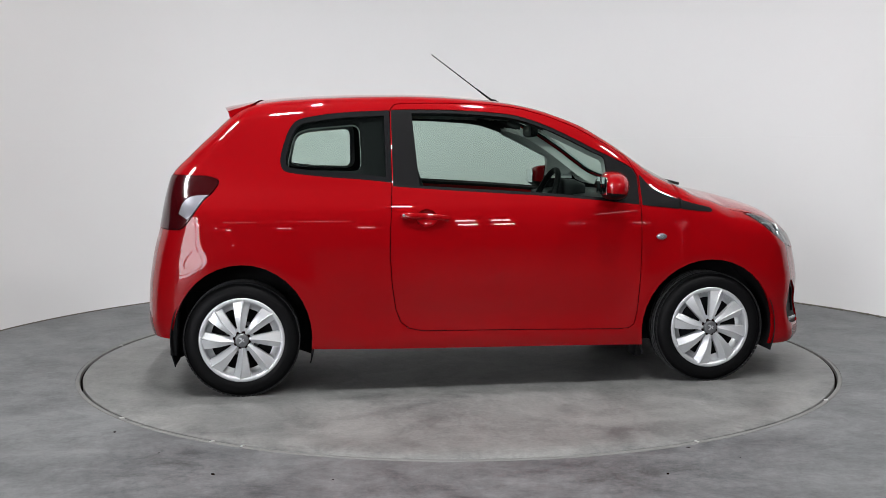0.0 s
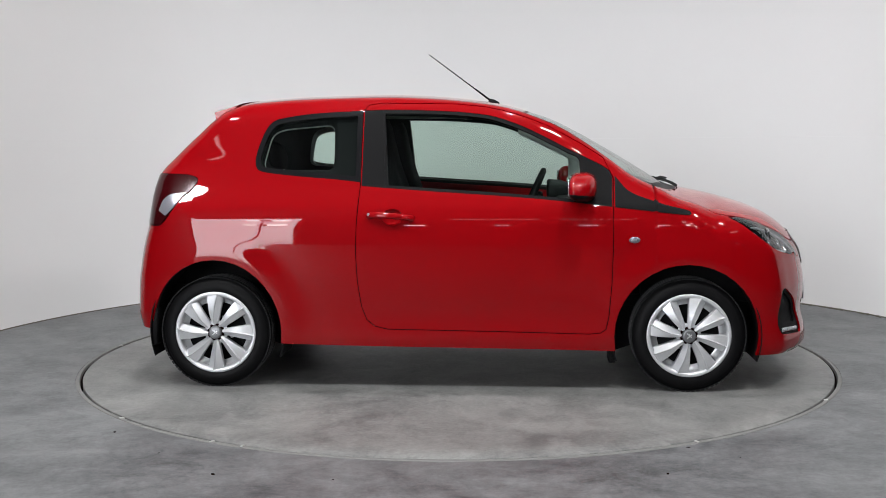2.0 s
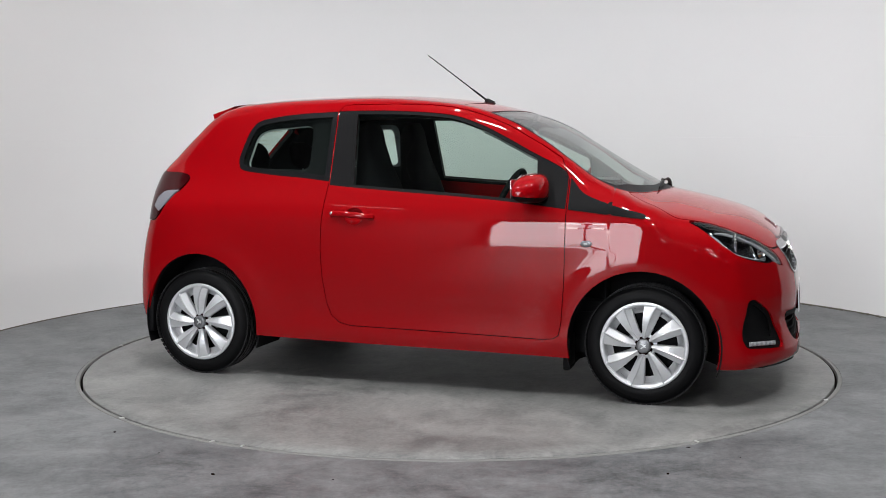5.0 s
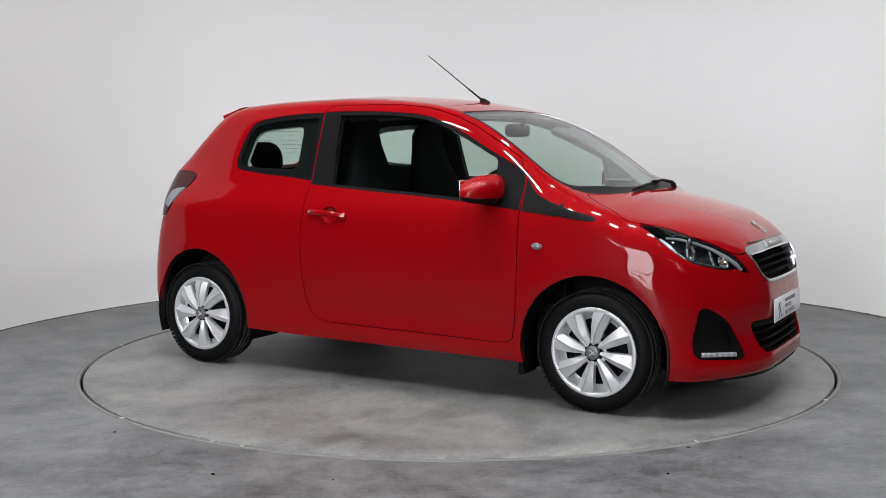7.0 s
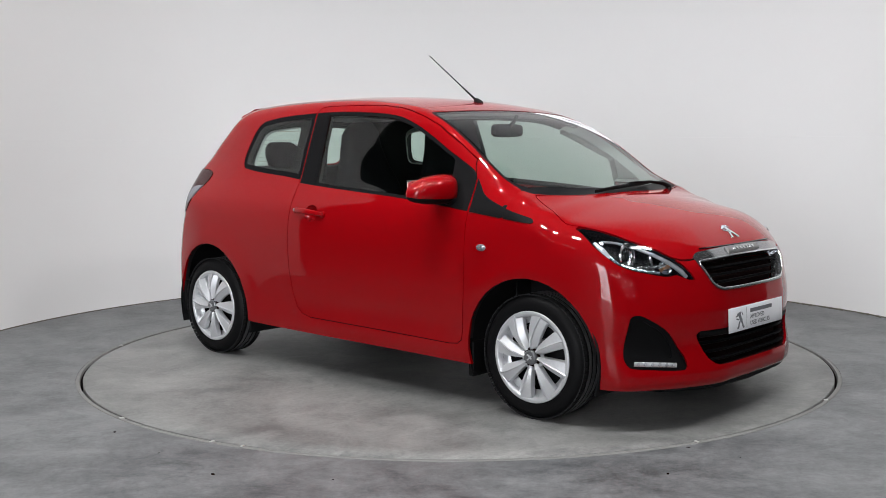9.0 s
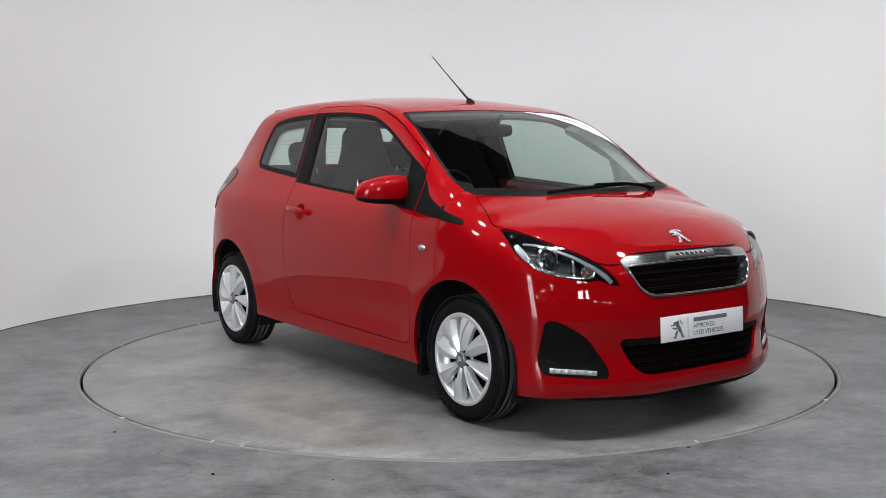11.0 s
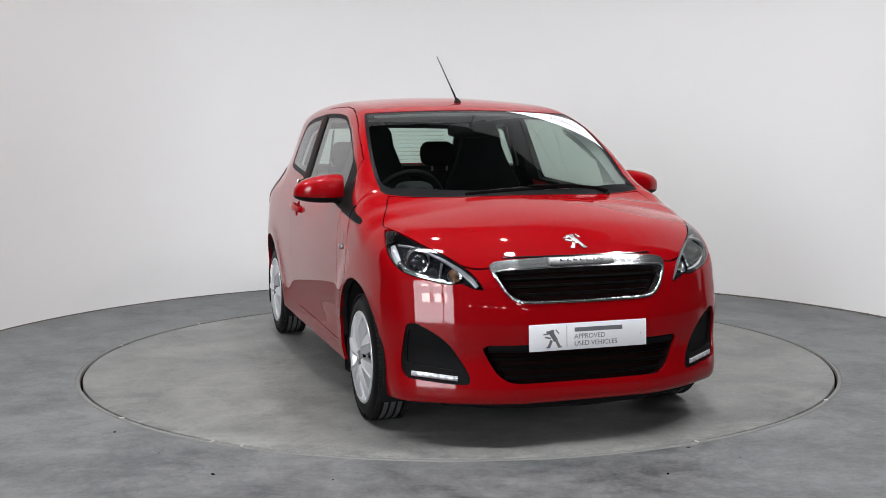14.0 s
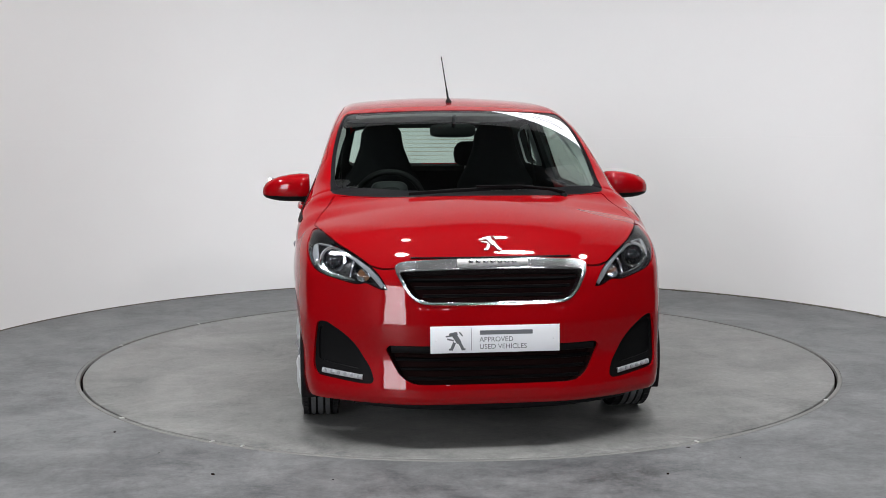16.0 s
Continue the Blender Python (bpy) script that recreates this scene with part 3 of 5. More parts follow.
FENDER_TRIM = [(0.810, 0.891), (0.810, 1.040), (0.842, 1.002), (0.870, 0.972), (0.921, 0.945), (1.042, 0.904), (1.150, 0.876), (1.168, 0.868), (1.173, 0.858), (1.160, 0.853), (1.085, 0.860)]
TAIL_LAMP = [(-1.266, 1.015), (-1.270, 1.036), (-1.300, 1.049), (-1.351, 1.056), (-1.64, 1.062), (-1.64, 0.800), (-1.450, 0.800), (-1.420, 0.820), (-1.384, 0.868), (-1.334, 0.938), (-1.295, 0.971)]
TAIL_WHITE = [(-1.302, 0.962), (-1.391, 0.955), (-1.432, 0.925), (-1.450, 0.875), (-1.412, 0.850), (-1.385, 0.875), (-1.345, 0.925)]
HEADLAMP = [(0.722, 0.834), (0.706, 0.843), (0.682, 0.841), (0.645, 0.815), (0.609, 0.792), (0.550, 0.760), (0.505, 0.730), (0.462, 0.692), (0.436, 0.655), (0.420, 0.622), (0.450, 0.624), (0.480, 0.636),
            (0.505, 0.646), (0.540, 0.641), (0.575, 0.646), (0.612, 0.655), (0.665, 0.669), (0.705, 0.688), (0.727, 0.712), (0.742, 0.750), (0.740, 0.790)]
GRILLE = [(-0.06, 0.742), (0.144, 0.740), (0.300, 0.734), (0.362, 0.729), (0.388, 0.715), (0.386, 0.690), (0.376, 0.668), (0.350, 0.622), (0.330, 0.597), (0.305, 0.578), (0.272, 0.568), (0.15, 0.564), (-0.06, 0.563)]
GRILLE_MOUTH = [(-0.06, 0.704), (0.15, 0.703), (0.30, 0.699), (0.364, 0.695), (0.374, 0.684), (0.364, 0.664), (0.340, 0.620), (0.322, 0.600), (0.300, 0.585), (0.270, 0.577), (0.15, 0.573), (-0.06, 0.572)]
LOWER = [(-0.06, 0.404), (0.395, 0.404), (0.418, 0.402), (0.432, 0.388), (0.425, 0.370), (0.388, 0.300), (0.366, 0.276), (0.33, 0.256), (0.27, 0.251), (-0.06, 0.250)]
FOG = [(0.705, 0.470), (0.698, 0.482), (0.682, 0.487), (0.660, 0.483), (0.593, 0.440), (0.549, 0.398), (0.515, 0.345), (0.494, 0.310), (0.482, 0.272), (0.484, 0.256), (0.498, 0.247), (0.551, 0.248),
       (0.630, 0.256), (0.703, 0.266), (0.716, 0.282), (0.722, 0.310), (0.715, 0.401)]
SCREEN = [(0.394, -0.06), (0.392, 0.15), (0.385, 0.30), (0.374, 0.45), (0.366, 0.525), (0.374, 0.553), (0.41, 0.566), (0.57, 0.600), (0.75, 0.628), (0.85, 0.636), (0.95, 0.640), (1.02, 0.638), (1.052, 0.625), (1.068, 0.598),
          (1.090, 0.545), (1.125, 0.440), (1.150, 0.345), (1.168, 0.250), (1.186, 0.110), (1.190, -0.06)]
SCREEN_CLEAR = [(0.408, -0.06), (0.406, 0.15), (0.399, 0.31), (0.388, 0.46), (0.384, 0.520), (0.398, 0.546), (0.57, 0.583), (0.75, 0.611), (0.86, 0.619), (0.935, 0.620), (0.985, 0.605), (1.015, 0.560), (1.055, 0.440), (1.083, 0.340), (1.103, 0.240), (1.120, 0.11), (1.124, -0.06)]
BONNET = [(1.193, -0.06), (1.189, 0.11), (1.171, 0.253), (1.153, 0.348), (1.128, 0.443), (1.093, 0.549), (1.073, 0.602), (1.068, 0.622), (1.085, 0.634), (1.158, 0.657), (1.248, 0.694), (1.304, 0.712), (1.345, 0.706), (1.446, 0.674),
          (1.571, 0.606), (1.664, 0.529), (1.715, 0.460), (1.738, 0.400), (1.748, 0.34), (1.765, 0.20), (1.770, -0.06)]
BUMPER = [(1.93, 0.10), (1.93, 0.625), (1.62, 0.645), (1.545, 0.662), (1.47, 0.655), (1.435, 0.625), (1.43, 0.58), (1.43, 0.10)]
REAR_GLASS = [(-0.06, 1.330), (0.40, 1.325), (0.47, 1.31), (0.51, 1.10), (0.48, 1.07), (-0.06, 1.065)]
HATCH = [(-0.06, 1.375), (0.44, 1.37), (0.50, 1.35), (0.565, 1.08), (0.56, 0.70), (0.52, 0.655), (-0.06, 0.64)]


def arch(cx, cz, rx, rz, n=36):
    return [(cx + rx * math.cos(2 * math.pi * k / n), cz + rz * math.sin(2 * math.pi * k / n)) for k in range(n)]


HANDLE_BOWL = arch(-0.272, 0.842, 0.050, 0.043, 24)
FOG_INNER = [(0.698, 0.455), (0.682, 0.466), (0.66, 0.462), (0.600, 0.424), (0.568, 0.392), (0.546, 0.352), (0.538, 0.318), (0.545, 0.303), (0.60, 0.309), (0.690, 0.322), (0.704, 0.332), (0.703, 0.40)]
REAR_ARCH = arch(-1.165, 0.270, 0.332, 0.363)
FRONT_ARCH = arch(1.160, 0.262, 0.350, 0.354)


def cut_shell():
    spots, faces = shell_net()
    bm = bmesh.new()
    vs = [bm.verts.new(p) for p in spots]
    bm.verts.ensure_lookup_table()
    for f in faces:
        bm.faces.new([vs[i] for i in f])
    layer = bm.faces.layers.int.new("piece")
    names = ["shell"]
    flank = lambda c: c.y > 0.40
    nose = lambda c: c.x > 1.25
    above = lambda c: c.z > 0.60 and c.x > -0.2
    back = lambda c: c.x < -0.9
    for poly, view, where, name, only, gap in (
            (BUMPER, "side", lambda c: c.x > 1.3, "front_bumper", None, 0),
            (DOOR, "side", flank, "door", None, 0.0042),
            (QUARTER, "side", flank, "quarter_border", None, 0),
            (inset(QUARTER, 0.026), "side", flank, "quarter_glass", None, 0),
            (DOOR_OPENING, "side", flank, "window_surround", ["door"], 0),
            (PILLAR_TRIM, "side", flank, "pillar_trim", ["window_surround"], 0),
            (DOOR_GLASS, "side", flank, "door_glass", ["window_surround"], 0),
            (HANDLE_BOWL, "side", flank, "bowl", ["door"], 0),
            (FENDER_TRIM, "side", flank, "fender_trim", ["shell"], 0),
            (SCREEN, "top", above, "screen_border", ["shell"], 0),
            (SCREEN_CLEAR, "top", above, "windscreen", ["screen_border"], 0),
            (BONNET, "top", above, "bonnet", ["shell", "front_bumper"], 0.005),
            (GRILLE, "front", nose, "grille_frame", None, 0),
            (GRILLE_MOUTH, "front", nose, "grille_mouth", ["grille_frame"], 0),
            (LOWER, "front", nose, "lower_mouth", ["front_bumper"], 0),
            (FOG, "front", nose, "fog_panel", ["front_bumper"], 0),
            (FOG_INNER, "front", nose, "fog_inner", ["fog_panel"], 0),
            (HEADLAMP, "front", nose, "headlamp", None, 0.004),
            (HATCH, "front", back, "tailgate", None, 0.005),
            (REAR_GLASS, "front", back, "rear_glass", ["tailgate"], 0),
            (TAIL_LAMP, "side", lambda c: c.y > 0.53 and c.x < -1.1, "tail_lamp", ["shell"], 0.004),
            (TAIL_WHITE, "side", lambda c: c.y > 0.53 and c.x < -1.1, "tail_lamp_clear", ["tail_lamp"], 0),
            (REAR_ARCH, "side", flank, "hole", None, 0),
            (FRONT_ARCH, "side", flank, "hole", ["shell", "door", "front_bumper", "gap"], 0)):
        if len(poly) < 30 and name not in ("front_bumper", "pillar_trim"):
            poly = flowing(poly)
        if gap:
            outer, inner = split_seam(poly, gap)
            cut(bm, outer, view, where, "gap", layer, names, only)
            cut(bm, inner, view, where, name, layer, names, ["gap"])
        else:
            cut(bm, poly, view, where, name, layer, names, only)
    verts = np.array([v.co for v in bm.verts])
    for _ in range(2):  # bring the cut points back onto the true form
        f0 = form(*verts.T)
        n0 = form_normal(*verts.T)
        h = 0.002
        rate = (form(*(verts + n0 * h).T) - f0) / h
        move = np.clip(-f0 / np.maximum(rate, 0.3), -0.006, 0.006)
        centre = np.abs(verts[:, 1]) < 1e-6
        verts = verts + n0 * move[:, None]
        verts[centre, 1] = 0
    norms = form_normal(verts[:, 0], verts[:, 1], verts[:, 2])
    bm.verts.index_update()
    pieces = {}
    for f in bm.faces:
        pieces.setdefault(names[f[layer]], []).append([v.index for v in f.verts])
    bm.free()
    return verts, norms, pieces


VERTS, NORMS, PIECES = cut_shell()


def skin_part(name, faces, mat, parent, side=1, label="", sink=0.0, flange=0.014, flange_mat=None):
    """A piece of the skin as a mesh. side 1: the left half, -1: the right half, 0: both joined. It is turned in at its edges by flange."""
    vs, ns, fs, fl = [], [], [], []
    for s in ((1, -1) if side == 0 else (side,)):
        used, base = {}, len(vs)
        rim = {}
        for f in faces:
            ids = []
            for i in f:
                if i not in used:
                    used[i] = len(vs)
                    n = NORMS[i] * (1, s, 1)
                    vs.append(tuple(VERTS[i] * (1, s, 1) - n * sink))
                    ns.append(tuple(n))
                ids.append(used[i])
            for a, b in zip(ids, ids[1:] + ids[:1]):
                key = (min(a, b), max(a, b))
                rim[key] = None if key in rim else (a, b)
            fs.append(ids if s > 0 else ids[::-1])
        if flange:
            low = {}
            for edge in rim.values():
                if edge is None:
                    continue
                a, b = edge
                if side == 0 and abs(vs[a][1]) < 1e-4 and abs(vs[b][1]) < 1e-4:
                    continue
                for i in (a, b):
                    if i not in low:
                        low[i] = (tuple(np.array(vs[i]) - np.array(ns[i]) * flange))
                fl.append((vs[a], vs[b], low[b], low[a]) if s < 0 else (vs[b], vs[a], low[a], low[b]))
    count = len(fs)
    allv, allf = list(vs), list(fs)
    for quad in fl:
        k = len(allv)
        allv += quad
        allf.append([k, k + 1, k + 2, k + 3])
    me = bpy.data.meshes.new(name)
    me.from_pydata(allv, [], allf)
    me.materials.append(mat)
    if flange_mat:
        me.materials.append(flange_mat)
        me.polygons.foreach_set("material_index", [0] * count + [1] * (len(allf) - count))
    me.polygons.foreach_set("use_smooth", [True] * len(allf))
    loops = []
    for poly in me.polygons:
        for v in poly.vertices:
            loops.append(ns[v] if poly.index < count else tuple(poly.normal))
    me.normals_split_custom_set(loops)
    ob = new(name, me)
    ob.parent = parent
    if label:
        ob["label"] = label
    return ob


car = thing("car", "glossy red three-door hatchback with silver wheel covers, parked on the turntable", "car")


def build_skin():
    p = PIECES
    skin_part("body", p["shell"], RED, car, 0, "glossy red painted steel body")
    skin_part("joint", p["gap"], GAP, car, 0, "dark narrow panel joints", sink=0.010, flange=0)
    skin_part("front_bumper", p["front_bumper"], RED, car, 0)
    skin_part("bonnet", p["bonnet"], RED, car, 0, "smooth red bonnet")
    skin_part("tailgate", p["tailgate"], RED, car, 0)
    skin_part("rear_window", p["rear_glass"], GLASS, car, 0, "green-tinted rear window", sink=0.002, flange=0.004, flange_mat=FRIT)
    screen = skin_part("windscreen", p["windscreen"], GLASS, car, 0, "green-tinted windscreen", sink=0.002, flange=0)
    skin_part("border", p["screen_border"], FRIT, screen, 0, "black printed border and scuttle", sink=0.002, flange=0.01)
    for s in (1, -1):
        door = skin_part("door", p["door"], RED, car, s, "red side door with black window surround")
        skin_part("window_seal", p["window_surround"], BLACK, door, s, "matt black window surround", sink=0.003, flange_mat=GAP)
        skin_part("pillar_trim", p["pillar_trim"], BLACK, door, s, "dark grey plastic pillar cover", sink=0.001)
        skin_part("window", p["door_glass"], GLASS, door, s, "green-tinted side window", sink=0.008, flange=0)
        qw = skin_part("quarter_window", p["quarter_glass"], GLASS, car, s, "green-tinted fixed rear side window", sink=0.002, flange=0)
        skin_part("border", p["quarter_border"], FRIT, qw, s, "gloss black printed border", sink=0.002, flange_mat=GAP)
        skin_part("fender_trim", p["fender_trim"], BLACK, car, s, "black grained plastic wedge", sink=-0.003, flange=0.02)
        tl = skin_part("tail_lamp", p["tail_lamp"], TAIL_RED, car, s, "dark red tail lamp", sink=-0.004, flange=0.02)
        skin_part("reversing_lens", p["tail_lamp_clear"], TAIL_CLEAR, tl, s, "clear lens", sink=-0.005, flange=0.01)
    lining = [f for k in ("shell", "door", "window_surround", "pillar_trim", "quarter_border", "tailgate", "gap") for f in p[k]
              if min(VERTS[i][2] for i in f) > 0.30 and max(VERTS[i][0] for i in f) < 1.05]
    top = [f for f in lining if min(VERTS[i][2] for i in f) > 1.36]
    waist = [f for f in p["door"] if 0.86 < VERTS[f[0]][2] < 0.985]
    pillar = [f for f in lining if VERTS[f[0]][0] > 0.36 and VERTS[f[0]][2] > 1.0 and max(VERTS[i][2] for i in f) <= 1.32]
    keys = {tuple(f) for f in pillar} | {tuple(f) for f in top} | {tuple(f) for f in waist}
    skin_part("cabin_lining", [f for f in lining if tuple(f) not in keys], CABIN, car, 0, "dark grey cabin lining", sink=0.035, flange=-0.031)
    for s in (1, -1):
        skin_part("pillar_lining", pillar, PILLAR, car, s, "pale grey windscreen pillar lining", sink=0.022, flange=0.05)
    skin_part("headliner", top, HEADLINER, car, 0, "grey felt headliner", sink=0.030, flange=-0.027)
    for s in (1, -1):
        skin_part("door_inner_metal", waist, RED_INNER, car, s, "bare red metal along the door's inside", sink=0.036, flange=0)


build_skin()


def quarter_trim(s):
    """The moulded inner panel behind the rear side window, with its smaller opening."""
    hole = rounded([(-0.945, 1.095), (-0.905, 1.265), (-0.845, 1.292), (-0.585, 1.314), (-0.580, 1.085)], 0.045, 6)
    cx, cz = -0.76, 1.19

    def ring(grow, sink):
        out = []
        for x, z in hole:
            d = math.hypot(x - cx, z - cz)
            q = skin(cx + (x - cx) * (1 + grow / d), cz + (z - cz) * (1 + grow / d), -sink)
            out.append((q[0], s * q[1], q[2]))
        return out

    lip = loft([ring(0.0, 0.060), ring(0.0, 0.052), ring(0.010, 0.040), ring(0.030, 0.034)], cap=False)
    pale = part("quarter_lining", lip, MOULDING, car, "grey moulded lining round the rear side window")
    outer = []
    for x, z in hole:
        dx, dz = x - cx, z - cz
        k = min((0.33 if dx > 0 else 0.23) / max(abs(dx), 1e-6), (0.170 if dz > 0 else 0.175) / max(abs(dz), 1e-6))
        q = skin(cx + dx * k, cz + dz * k, -0.028)
        outer.append((q[0], s * q[1], q[2]))
    part("panel", loft([ring(0.002, 0.046), ring(0.012, 0.034), ring(0.030, 0.029), outer], cap=False), DARK, pale, "black back of the inner side panel")


for qs in (1, -1):
    quarter_trim(qs)


# ---- wheels ----
WHEEL_Z = 0.2785 + GROUND
SPOKES = 8


def build_wheel(x, s):
    phase = 12 if x > 0 else 0
    w = new("wheel")
    w.parent = car
    w["label"] = "black tyre with silver eight-spoke wheel cover"
    w.matrix_local = pose(x, s * 0.698, WHEEL_Z) @ (pose(0, 0, 0, 0, 0, 0) if s < 0 else pose(0, 0, 0, 0, 0, 180))
    # outer side is local -y
    h = 0.0765
    prof = [(0.186, h), (0.197, h + 0.005), (0.206, h + 0.0045), (0.209, h + 0.0065), (0.232, h + 0.007), (0.252, h + 0.001), (0.262, h - 0.008), (0.272, h - 0.018)]
    tread = []
    for g in (0.045, 0.016, -0.016, -0.045):
        tread += [(0.2785, g + 0.004), (0.2715, g + 0.003), (0.2715, g - 0.003), (0.2785, g - 0.004)]
    prof = prof + [(0.2765, 0.058)] + tread + [(0.2765, -0.058)] + [(r, -y) for r, y in prof[::-1]] + [(0.182, -0.066), (0.182, 0.066), (0.186, h)]
    part("tyre", lathe(prof, 96, axis="y"), RUBBER, w, "black rubber tyre")
    for g0, g1 in ((-0.041, -0.020), (-0.012, 0.012), (0.020, 0.041)):
        part("tread_rib", lathe([(0.2775, g0), (0.2790, g0 + 0.001), (0.2790, g1 - 0.001), (0.2775, g1)], 96, axis="y"), TREAD, w)
    blocks = bmesh.new()
    for k in range(72):
        m = pose(0, 0, 0, 0, 360 / 72 * k, 0)
        for sy in (-1, 1):
            box(blocks, (-0.0105, sy * 0.064 - 0.010, 0.2735), (0.0085, sy * 0.064 + 0.010, 0.2785), 0, m)
    tagged(part("tread", blocks, SHOULDER, w, smooth=False), kind="stuff")
    part("rim", lathe([(0.186, -0.07), (0.176, -0.062), (0.165, -0.02), (0.06, -0.015), (0.0, -0.015)], 64, axis="y"), DARK, w, "dark steel wheel")
    # the cover: an outer ring, eight twisted spokes and a hub
    cover = part("wheel_cover", lathe([(0.197, -0.068), (0.2025, -0.076), (0.2045, -0.081), (0.2030, -0.085), (0.1990, -0.0865), (0.1905, -0.0865), (0.1845, -0.0835), (0.1800, -0.0700), (0.168, -0.046), (0.150, -0.040)], 96, axis="y"), SILVER, w, "silver painted plastic wheel cover")
    for k in range(SPOKES):
        bm = bmesh.new()
        rows = []
        for i in range(9):
            f = i / 8
            r = 0.036 + f * 0.159
            a = math.radians(-2 + 3 * f)
            half = 0.0125 + 0.0330 * f ** 0.85
            dish = -0.082 - 0.014 * math.sin(math.pi * min(1, f * 0.9 + 0.1)) + 0.002 * f
            row = []
            ridge = -0.25 + 0.55 * f
            for u, lift in ((-1, 0.030), (-0.97, 0.005), (-0.93, 0.001), (ridge - 0.12, -0.005), (ridge, -0.008 - 0.003 * f), (ridge + 0.06, -0.001), (0.93, 0.016), (0.97, 0.019), (1, 0.034)):
                c, d = r * math.cos(a) + u * half * -math.sin(a), r * math.sin(a) + u * half * math.cos(a)
                row.append(bm.verts.new((d, dish + lift, c)))
            rows.append(row)
        for a, b in zip(rows, rows[1:]):
            for j in range(len(a) - 1):
                bm.faces.new((a[j], a[j + 1], b[j + 1], b[j]))
        bmesh.ops.recalc_face_normals(bm, faces=bm.faces)
        if sum(f.normal.y for f in bm.faces) > 0:
            bmesh.ops.reverse_faces(bm, faces=bm.faces)
        bmesh.ops.transform(bm, matrix=pose(0, 0, 0, 0, 360 / SPOKES * k + phase, 0), verts=bm.verts)
        part("spoke", bm, SILVER, cover, smooth=False)
    part("hub_ring", lathe([(0.044, -0.060), (0.043, -0.080), (0.038, -0.083), (0.034, -0.080)], 40, axis="y"), GAP, cover, "dark groove round the hub cap")
    for k in range(SPOKES):
        web = box(bmesh.new(), (-0.010, -0.072, 0.040), (0.010, -0.064, 0.060), 0.003, pose(0, 0, 0, 0, 360 / SPOKES * (k + 0.5) + phase, 0))
        part("web", web, SILVER, cover)
    part("hub_cap", lathe([(0.033, -0.078), (0.0325, -0.091), (0.029, -0.0955), (0.022, -0.0965), (0.0, -0.0965)], 40, axis="y"), HUBCAP, cover, "grey hub cap with a worn emblem")
    mark = bmesh.new()
    for dx, dz, ln, rot in ((0, 0.004, 0.030, 40), (0, -0.002, 0.030, -40), (-0.006, 0.010, 0.014, 10)):
        box(mark, (-ln / 2, -0.1000, -0.003), (ln / 2, -0.0955, 0.003), 0.001, pose(dx, 0, dz, 0, rot, 0))
    part("emblem", mark, SILVER, cover)
    for k in range(SPOKES):
        a = math.radians(360 / SPOKES * (k + 0.5))
        bolt = lathe([(0.0, -0.040), (0.007, -0.040), (0.009, -0.034), (0.009, -0.015)], 10, axis="y")
        if k % 2 == 0:
            bmesh.ops.translate(bolt, verts=bolt.verts, vec=(0.075 * math.sin(a), 0, 0.075 * math.cos(a)))
            part("wheel_bolt", bolt, STEEL, w)
        else:
            bolt.free()
    return w


for wx in (1.17, -1.17):
    for ws in (-1, 1):
        build_wheel(wx, ws)


# underbody, wheel housings, mud flaps
def build_under():
    rings = []
    for x, w, lo, hi in ((-1.52, 0.52, 0.30, 0.46), (-1.45, 0.56, 0.26, 0.48), (-0.80, 0.60, 0.20, 0.45), (0.78, 0.60, 0.185, 0.45), (1.5, 0.55, 0.18, 0.40), (1.72, 0.50, 0.17, 0.30)):
        rings.append([(x, -w, lo), (x, w, lo), (x, w, hi), (x, -w, hi)])
    part("underbody", loft(rings), DARK, car, "dark underbody", smooth=False)
    for s in (1, -1):
        for cx, cz, rx, rz in ((-1.165, 0.270, 0.334, 0.365), (1.160, 0.262, 0.352, 0.356)):
            bm = bmesh.new()
            rows = []
            for k in range(31):
                a = math.radians(-20 + 220 * k / 30)
                rows.append([bm.verts.new((cx + (rx + d) * math.cos(a), s * y, cz + (rz + d) * math.sin(a))) for y, d in ((0.775, 0.004), (0.770, 0.010), (0.52, 0.010), (0.52, -0.30))])
            for a, b in zip(rows, rows[1:]):
                for j in range(3):
                    bm.faces.new((a[j], a[j + 1], b[j + 1], b[j]))
            part("wheel_housing", bm, DARK, car, "dark plastic wheel arch liner")
        for x0, z1, x1 in ((-1.515, 0.36, -1.495), (0.795, 0.26, 0.81)):
            low = 0.195 if x0 < 0 else 0.125
            m = pose((x0 + x1) / 2, 0, 0, 0, 3 if x0 < 0 else 0, 0)
            bm = new_box((-0.016, s * 0.69 - 0.070, low), (0.016, s * 0.69 + 0.060, z1 + 0.03), 0.006, m)
            part("mud_flap", bm, BLACK, car, "black rubber mud flap")
        # sill underside
        part("sill", new_box((-0.84, min(s * 0.60, s * 0.765), 0.205), (0.80, max(s * 0.60, s * 0.765), 0.23), 0.0, pose(0, 0, 0.0, 0, 0.83, 0)), DARK, car, smooth=False)


build_under()


# ---- nose: headlamps, grille, bumper mouths, plate ----
def ribbon(spots, normals, wide, thick):
    """A thin bar along spots with its broad face towards the normals: wide across, thick deep."""
    rings = []
    pts = [Vector(p) for p in spots]
    for i, p in enumerate(pts):
        d = (pts[min(i + 1, len(pts) - 1)] - pts[max(i - 1, 0)]).normalized()
        n = Vector(normals[i])
        n = (n - d * n.dot(d)).normalized()
        u = d.cross(n)
        w = wide[i] if isinstance(wide, (list, tuple)) else wide
        rings.append([p + u * w * a + n * thick * b for a, b in ((-0.5, -0.5), (-0.5, 0.25), (-0.35, 0.5), (0.35, 0.5), (0.5, 0.25), (0.5, -0.5))])
    return loft(rings)


